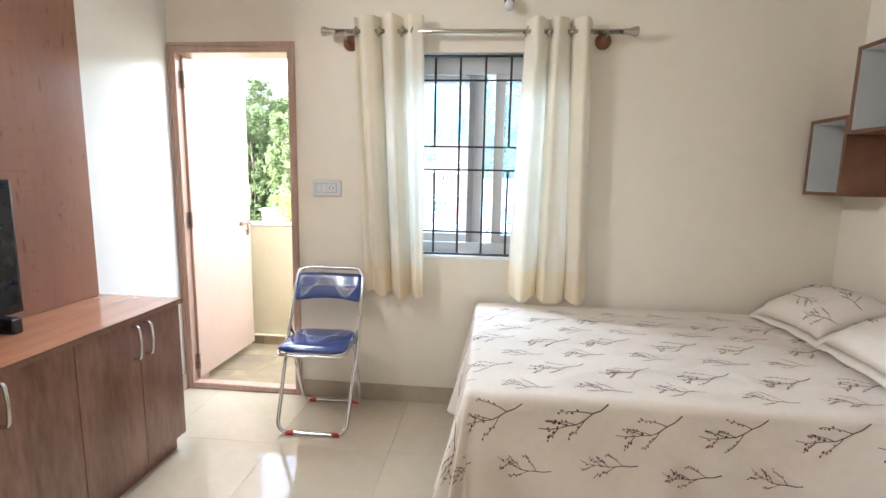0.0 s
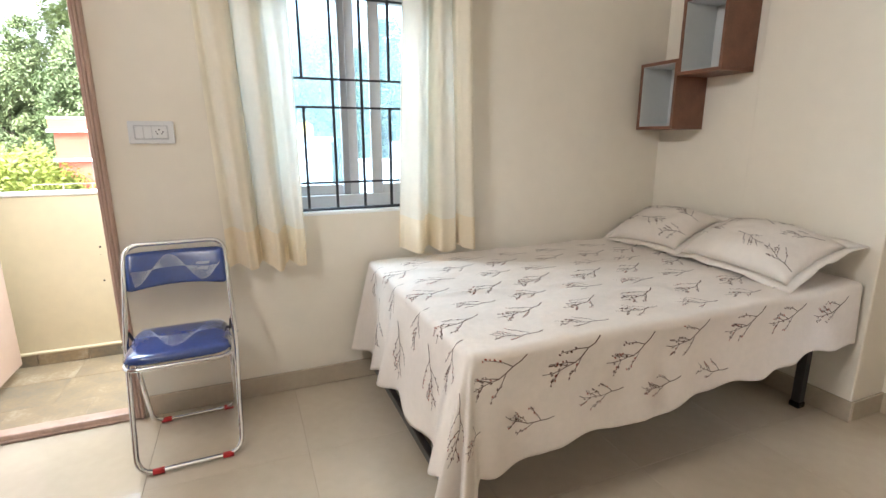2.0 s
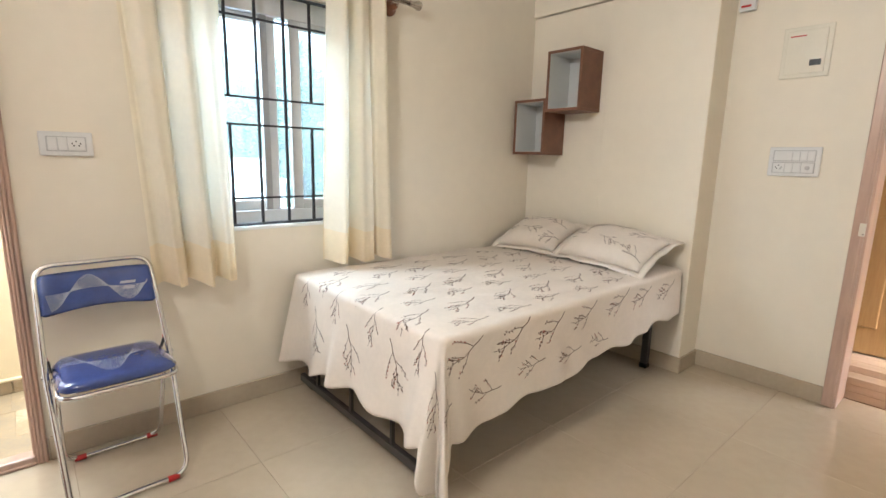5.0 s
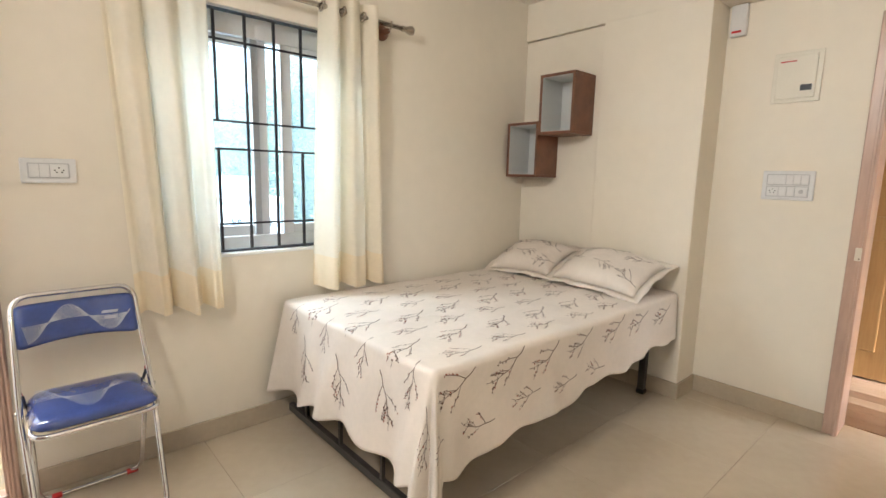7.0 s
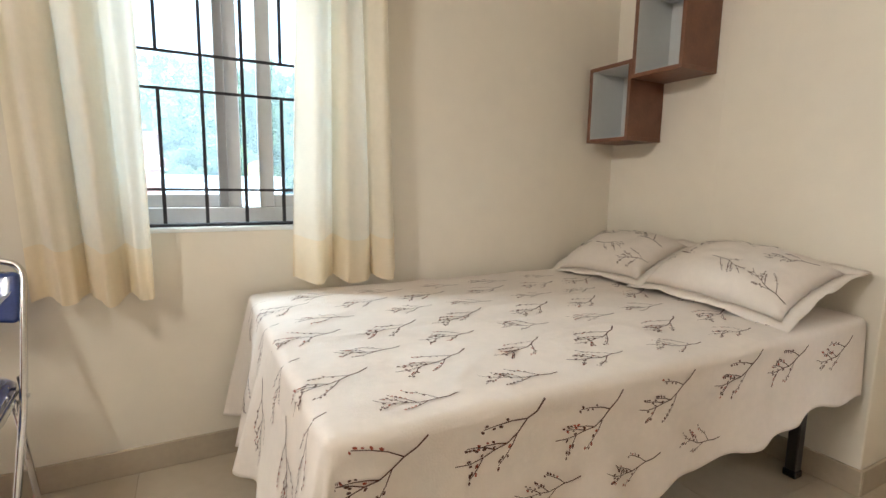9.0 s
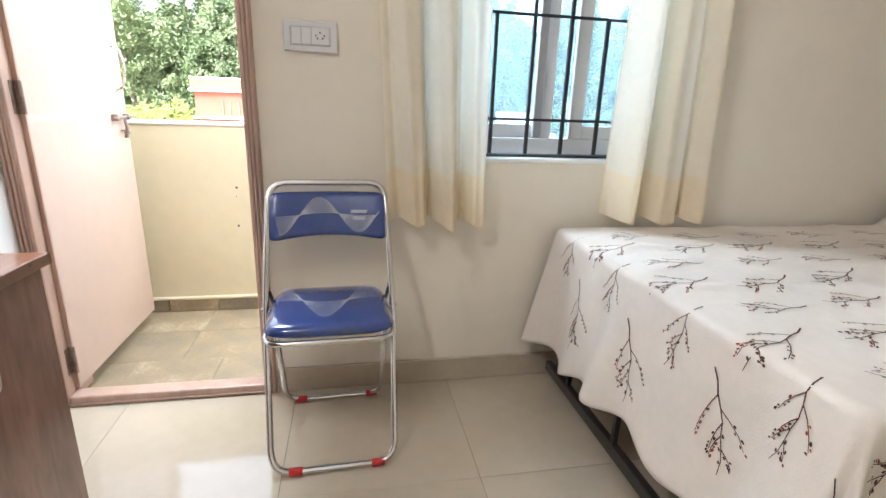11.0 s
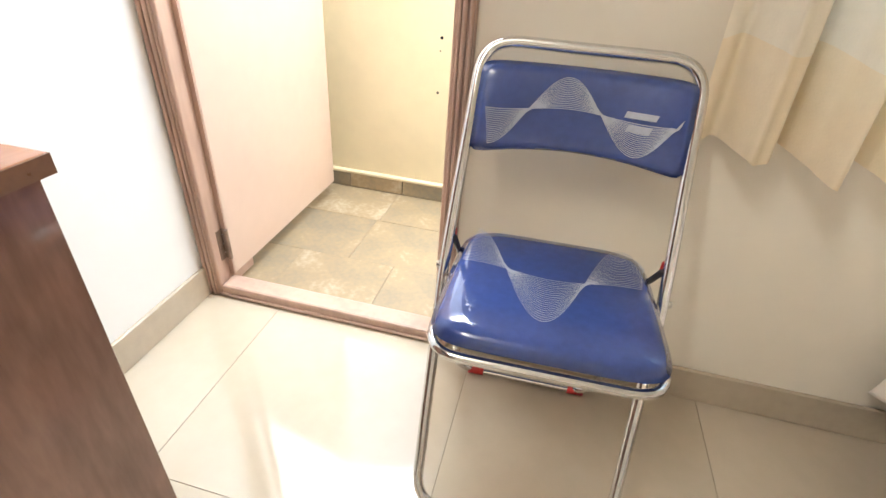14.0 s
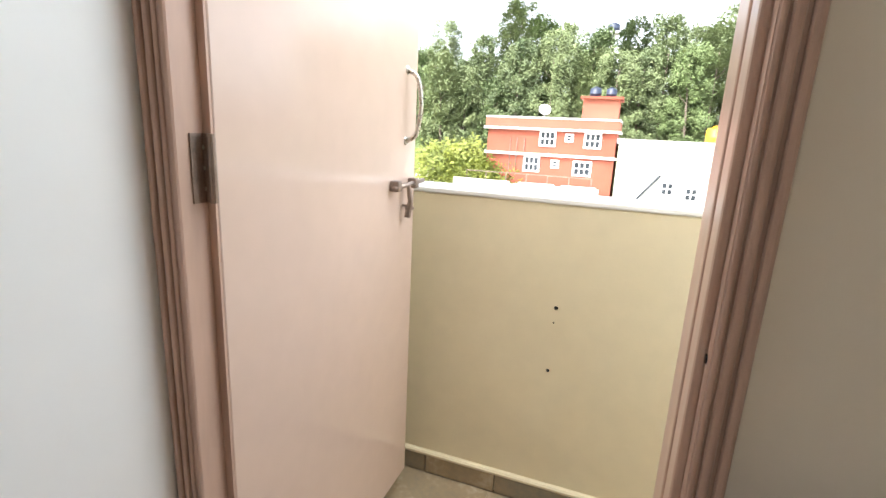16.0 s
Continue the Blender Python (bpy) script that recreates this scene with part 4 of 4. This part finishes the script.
def tank(label, x, y, z, r, h, mat):
    t = thing("water_tank", label, "water tank", (x, y, z), group="roof tanks")
    part("drum", spun([(r, 0), (r, h * 0.3), (r * 1.04, h * 0.32), (r * 1.04, h * 0.36), (r, h * 0.38), (r, h * 0.75), (r * 0.8, h * 0.86), (r * 0.35, h * 0.93)], 18), mat, t, "", True)
    part("lid", spun([(r * 0.36, h * 0.93), (r * 0.36, h), (r * 0.2, h * 1.02)], 14), mat, t, "", True)


OY = 44.5
ob = thing("orange_house", "terracotta painted two storey house with white windows and a roof parapet", "house", (-0.5, 0, -1.65))
part("wall", block(-11.4, 0.0, OY, OY + 9, -9, 3.5), ORANGE, ob)
part("cornice", block(-11.75, 0.25, OY - 0.4, OY + 9, 3.35, 3.55), CONCRETE_WHITE, ob, "white cornice")
part("roof_parapet", block(-11.6, 0.15, OY - 0.25, OY + 9, 3.55, 4.35), ORANGE_PALE, ob)
part("parapet_cap", block(-11.65, 0.2, OY - 0.3, OY + 9.05, 4.35, 4.5), CONCRETE_WHITE, ob)
part("floor_band", block(-11.6, 0.2, OY - 0.3, OY, 1.1, 1.32), CONCRETE_WHITE, ob, "white storey band")
part("stair_tower", block(-3.15, -0.1, OY + 0.6, OY + 4, 4.35, 6.2), ORANGE_PALE, ob)
part("tower_slab", block(-3.4, 0.15, OY + 0.3, OY + 4.2, 6.2, 6.4), ORANGE, ob)
for x, z, w, h, c in ((-5.85, 2.65, 1.25, 1.15, 3), (-1.95, 2.65, 1.25, 1.15, 3), (-3.95, 2.8, 0.5, 0.5, 1), (-7.1, 0.35, 1.25, 1.2, 3), (-5.0, 0.45, 0.5, 0.5, 1), (-2.6, 0.2, 1.4, 1.1, 3)):
    window_of(ob, x, z, w, h, OY, c)
for x in (-9.2, -8.6, -7.9):
    part("downpipe", rod([(x, OY - 0.08, -0.5), (x, OY - 0.08, 2.6)], 0.05, 6), BARK, ob)
tank("dark blue plastic roof water tank", -2.8, OY + 2, 4.75, 0.5, 0.95, TANK_BLUE)
tank("dark blue plastic roof water tank", -1.45, OY + 2, 4.75, 0.45, 0.9, TANK_BLUE)
dish = thing("satellite_dish", "white satellite dish on the house roof", "satellite dish", (-7.0, OY + 0.8, 2.85))
part("bowl", spun([(0.05, 0), (0.35, 0.08), (0.55, 0.22), (0.52, 0.23), (0.3, 0.1)], 16, m=pose(0, 0, 0.6, 60, 0, 20)), CONCRETE_WHITE, dish, "", True)
part("mast", rod([(0, 0.05, 0), (0, 0.05, 0.6)], 0.05, 6), STEEL, dish)
wb = thing("white_house", "white limewashed flat roofed house", "house", (-0.6, 0, -1.1))
part("wall", block(0.4, 9.6, 43.2, 52, -9, 2.0), CONCRETE_WHITE, wb)
part("roof_edge", block(0.2, 9.8, 43.0, 52.2, 2.0, 2.4), CONCRETE_WHITE, wb)
part("porch", block(1.5, 8.0, 40.5, 43.2, -9, 0.1), CONCRETE_WHITE, wb)
part("stair_rail", rod([(2.1, 40.35, -2.3), (3.7, 40.35, -0.2)], 0.09, 6), DARKGLASS, wb, "dark stair rail")
for x, z in ((4.3, -1.2), (6.0, -1.5)):
    window_of(wb, x, z, 0.8, 0.9, 43.2 if z > 0.3 else 40.5, 2)
tank("yellow plastic roof water tank", 7.3, 47, 1.3, 0.75, 1.4, TANK_YELLOW)
tank("black roof water tank on a tall stand behind the trees", -4.4, 92, 18.9, 1.0, 1.5, TANK_BLUE)
stand = thing("tank_stand", "tall grey concrete stand under a water tank", "tank stand", (-4.4, 92, -9.0))
part("column", rod([(0, 0, 0), (0, 0, 27.6)], 0.35, 8), CONCRETE_WHITE, stand)
part("platform", block(-1.2, 1.2, -1.2, 1.2, 27.6, 27.9), CONCRETE_WHITE, stand)
low = thing("terrace_house", "low white flat roofed house with a railed terrace", "house", (0, 0, 0))
part("wall", block(-13.0, -1.4, 38.5, 43.6, -9.0, -3.1), CONCRETE_WHITE, low)
for x0, x1 in ((-13.0, -8.2), (-7.4, -4.6), (-4.0, -1.4)):
    part("roof_parapet", block(x0, x1, 38.4, 38.6, -3.1, -2.5), CONCRETE_WHITE, low)
for k in range(7):
    x = -12.4 + 1.75 * k
    part("rail_post", rod([(x, 40.2, -3.1), (x, 40.2, -1.95)], 0.05, 6), BARK, low)
part("rail", rod([(-12.4, 40.2, -1.97), (-1.9, 40.2, -1.97)], 0.04, 6), BARK, low)
wc = thing("white_house", "white limewashed house beyond the window", "house", (0, 0, -2.8))
part("wall", block(12.5, 21.5, 46.5, 55, -9, 1.2), CONCRETE_WHITE, wc)
part("roof_edge", block(12.3, 21.7, 46.3, 55.2, 1.2, 1.6), CONCRETE_WHITE, wc)
part("roof_room", block(17, 20.5, 48, 52, 1.6, 3.6), CONCRETE_WHITE, wc)
for x in (14, 17, 20):
    window_of(wc, x, -1.0, 1.1, 1.1, 46.5, 2)

wd = thing("apartment_house", "pale cream flat roofed apartment house with rows of small windows", "house", (0, 0, 0))
part("wall", block(-29.0, -16.4, 60, 64, -9.1, -3.5), CONCRETE_WHITE, wd)
part("roof_edge", block(-29.3, -16.1, 59.7, 64.3, -3.5, -3.3), CONCRETE_WHITE, wd)
for z in (-4.2, -5.7):
    for x in (-28.0, -25.8, -23.0, -21.7, -18.8, -17.4):
        window_of(wd, x, z, 0.8, 0.75, 60, 2)


def crown_mesh(name, seed, height, radius, n, leaf, mat, base):
    """Leaf clumps gathered on an uneven column of boughs."""
    rnd = random.Random(seed)
    boughs = []
    for _ in range(150):
        z = base + (height - base) * rnd.random() ** 0.85
        k = (z - base) / (height - base)
        r = radius * (0.45 + 0.75 * math.sin(math.pi * min(0.95, 0.15 + k * 0.8))) * rnd.uniform(0.3, 1.0)
        t = rnd.uniform(0, math.tau)
        boughs.append((r * math.cos(t), r * math.sin(t), z, rnd.uniform(0.5, 1.1) * radius * 0.36))
    verts, faces = [], []
    for _ in range(n):
        bx, by, bz, br = rnd.choice(boughs)
        d = Vector((rnd.gauss(0, 1), rnd.gauss(0, 1), rnd.gauss(0, 1))).normalized() * br * rnd.random() ** 0.4
        c = Vector((bx, by, bz)) + Vector((d.x, d.y, d.z * 1.15))
        u = Vector((rnd.gauss(0, 1), rnd.gauss(0, 1), rnd.gauss(0, 0.7))).normalized()
        w = u.orthogonal().normalized()
        s = leaf * rnd.uniform(0.6, 1.3)
        i = len(verts)
        verts += [c - u * s, c + w * s * 0.45, c + u * s, c - w * s * 0.45]
        faces.append((i, i + 1, i + 2, i + 3))
    me = bpy.data.meshes.new(name)
    me.from_pydata(verts, [], faces)
    me.materials.append(mat)
    return me


def trunk_mesh(height, r, seed):
    rnd = random.Random(seed)
    bm = rod([(0, 0, 0), (rnd.uniform(-0.3, 0.3), rnd.uniform(-0.3, 0.3), height * 0.4), (rnd.uniform(-0.6, 0.6), rnd.uniform(-0.6, 0.6), height * 0.9)], [r, r * 0.75, r * 0.2], 8)
    for k in range(7):
        z = height * (0.4 + 0.07 * k)
        t = rnd.uniform(0, math.tau)
        rod([(0, 0, z), (1.6 * math.cos(t), 1.6 * math.sin(t), z + 1.8)], [r * 0.35, r * 0.1], 5, bm=bm)
    return mesh_of("trunk", bm, BARK, True)


kinds = [(crown_mesh("crown", 20 + k, 24 + 2 * k, 3.3 + 0.3 * (k % 2), 15000, 0.24, LEAVES[k % 2], 2.5), trunk_mesh(24 + 2 * k, 0.3, k)) for k in range(4)]
rnd = random.Random(21)
for row, (yy, count) in enumerate(((66, 27), (71, 27), (78, 24))):
    for k in range(count):
        x = -52 + 104 * (k + rnd.uniform(-0.3, 0.3)) / count + row * 1.3
        cm, tm = kinds[rnd.randrange(4)]
        sc = rnd.uniform(0.72, 0.875) * (1.0 + 0.06 * row)
        tree = thing("tree", "tall slender grey-green eucalyptus in a dense row", "tree", (x, yy + rnd.uniform(-2, 2), -9.1), rnd.uniform(0, 360), group="eucalyptus wood")
        tree.scale = (sc, sc, sc)
        new("trunk", tm).parent = tree
        new("crown", cm).parent = tree
bush_mesh = crown_mesh("crown", 77, 9.2, 4.9, 9000, 0.26, LEAVES[2], 4.0)
bush_trunk = trunk_mesh(8, 0.2, 9)
for x, y, s in ((-15.8, 45.5, 0.92), (-13.2, 43.5, 0.80)):
    tree = thing("tree", "rounded yellow-green tree beside the orange house", "tree", (x, y, -9.05), 40 * x)
    tree.scale = (s, s, s)
    new("trunk", bush_trunk).parent = tree
    new("crown", bush_mesh).parent = tree

# ---- floor pieces ----
floor = thing("floor", "glossy beige vitrified tile floor with thin joints", "floor", kind="structure")
TS, GAP = 0.594, 0.0009
tile_meshes = {}
ix0, iy0 = 1.43, -0.565


def tile_piece(parent, x0, x1, y0, y1, top, thick, mat, name="tile"):
    key = (round(x1 - x0, 3), round(y1 - y0, 3), mat.name)
    if key not in tile_meshes:
        w, d = x1 - x0, y1 - y0
        tile_meshes[key] = mesh_of(name, block(-w / 2, w / 2, -d / 2, d / 2, -thick, 0, 0.0006), mat)
    ob = new(name, tile_meshes[key])
    ob.location = ((x0 + x1) / 2, (y0 + y1) / 2, top)
    ob.parent = parent
    return ob


for i in range(-4, 7):
    for j in range(-7, 2):
        x0, x1 = ix0 + i * TS, ix0 + (i + 1) * TS
        y0, y1 = iy0 + j * TS, iy0 + (j + 1) * TS
        x0, x1, y0, y1 = max(x0, 0.0), min(x1, 4.15), max(y0, BACK), min(y1, 0.0)
        if x1 - x0 > 0.01 and y1 - y0 > 0.01:
            tile_piece(floor, x0 + GAP / 2, x1 - GAP / 2, y0 + GAP / 2, y1 - GAP / 2, 0.0, 0.011, TILE)

balcony_floor = thing("balcony_floor", "worn grey and brown slate slab balcony floor with mortar smears", "floor", kind="structure")
rnd = random.Random(31)
y = 0.054
while y < 0.82:
    h = min(rnd.uniform(0.25, 0.33), 0.832 - y)
    x = -0.44 + rnd.uniform(-0.1, 0)
    while x < 1.36:
        w = rnd.uniform(0.30, 0.46)
        if h > 0.02:
            tile_piece(balcony_floor, max(x, -0.44) + 0.0005, min(x + w, 1.36) - 0.0005, y + 0.0005, y + h - 0.0005, -0.004 + rnd.uniform(-0.001, 0.001), 0.017, SLATE, "stone")
        x += w
    y += h
x = -0.2
while x < 1.34:
    w = min(rnd.uniform(0.22, 0.34), 1.36 - x)
    st = part("stone", block(x + 0.002, x + w - 0.002, 0.832, 0.849, -0.002, 0.062, 0.002), SLATE, parapet, "slate skirting stone")
    x += w

lobby = thing("lobby_planks", "brown and pale wood-look plank tiles in the lobby", "floor", kind="structure")
rnd = random.Random(41)
x = X1 + 0.2
k = 0
while x < 5.04:
    y = -3.6 + 0.3 * rnd.random()
    while y < -1.21:
        w = rnd.uniform(0.4, 0.7)
        tile_piece(lobby, x + 0.001, x + 0.119, y + 0.001, min(y + w, -1.2) - 0.001, 0.0, 0.011, MAT_PALE if (k % 2) ^ (rnd.random() < 0.3) else MAT_DARK, "plank")
        y += w
    x += 0.12
    k += 1
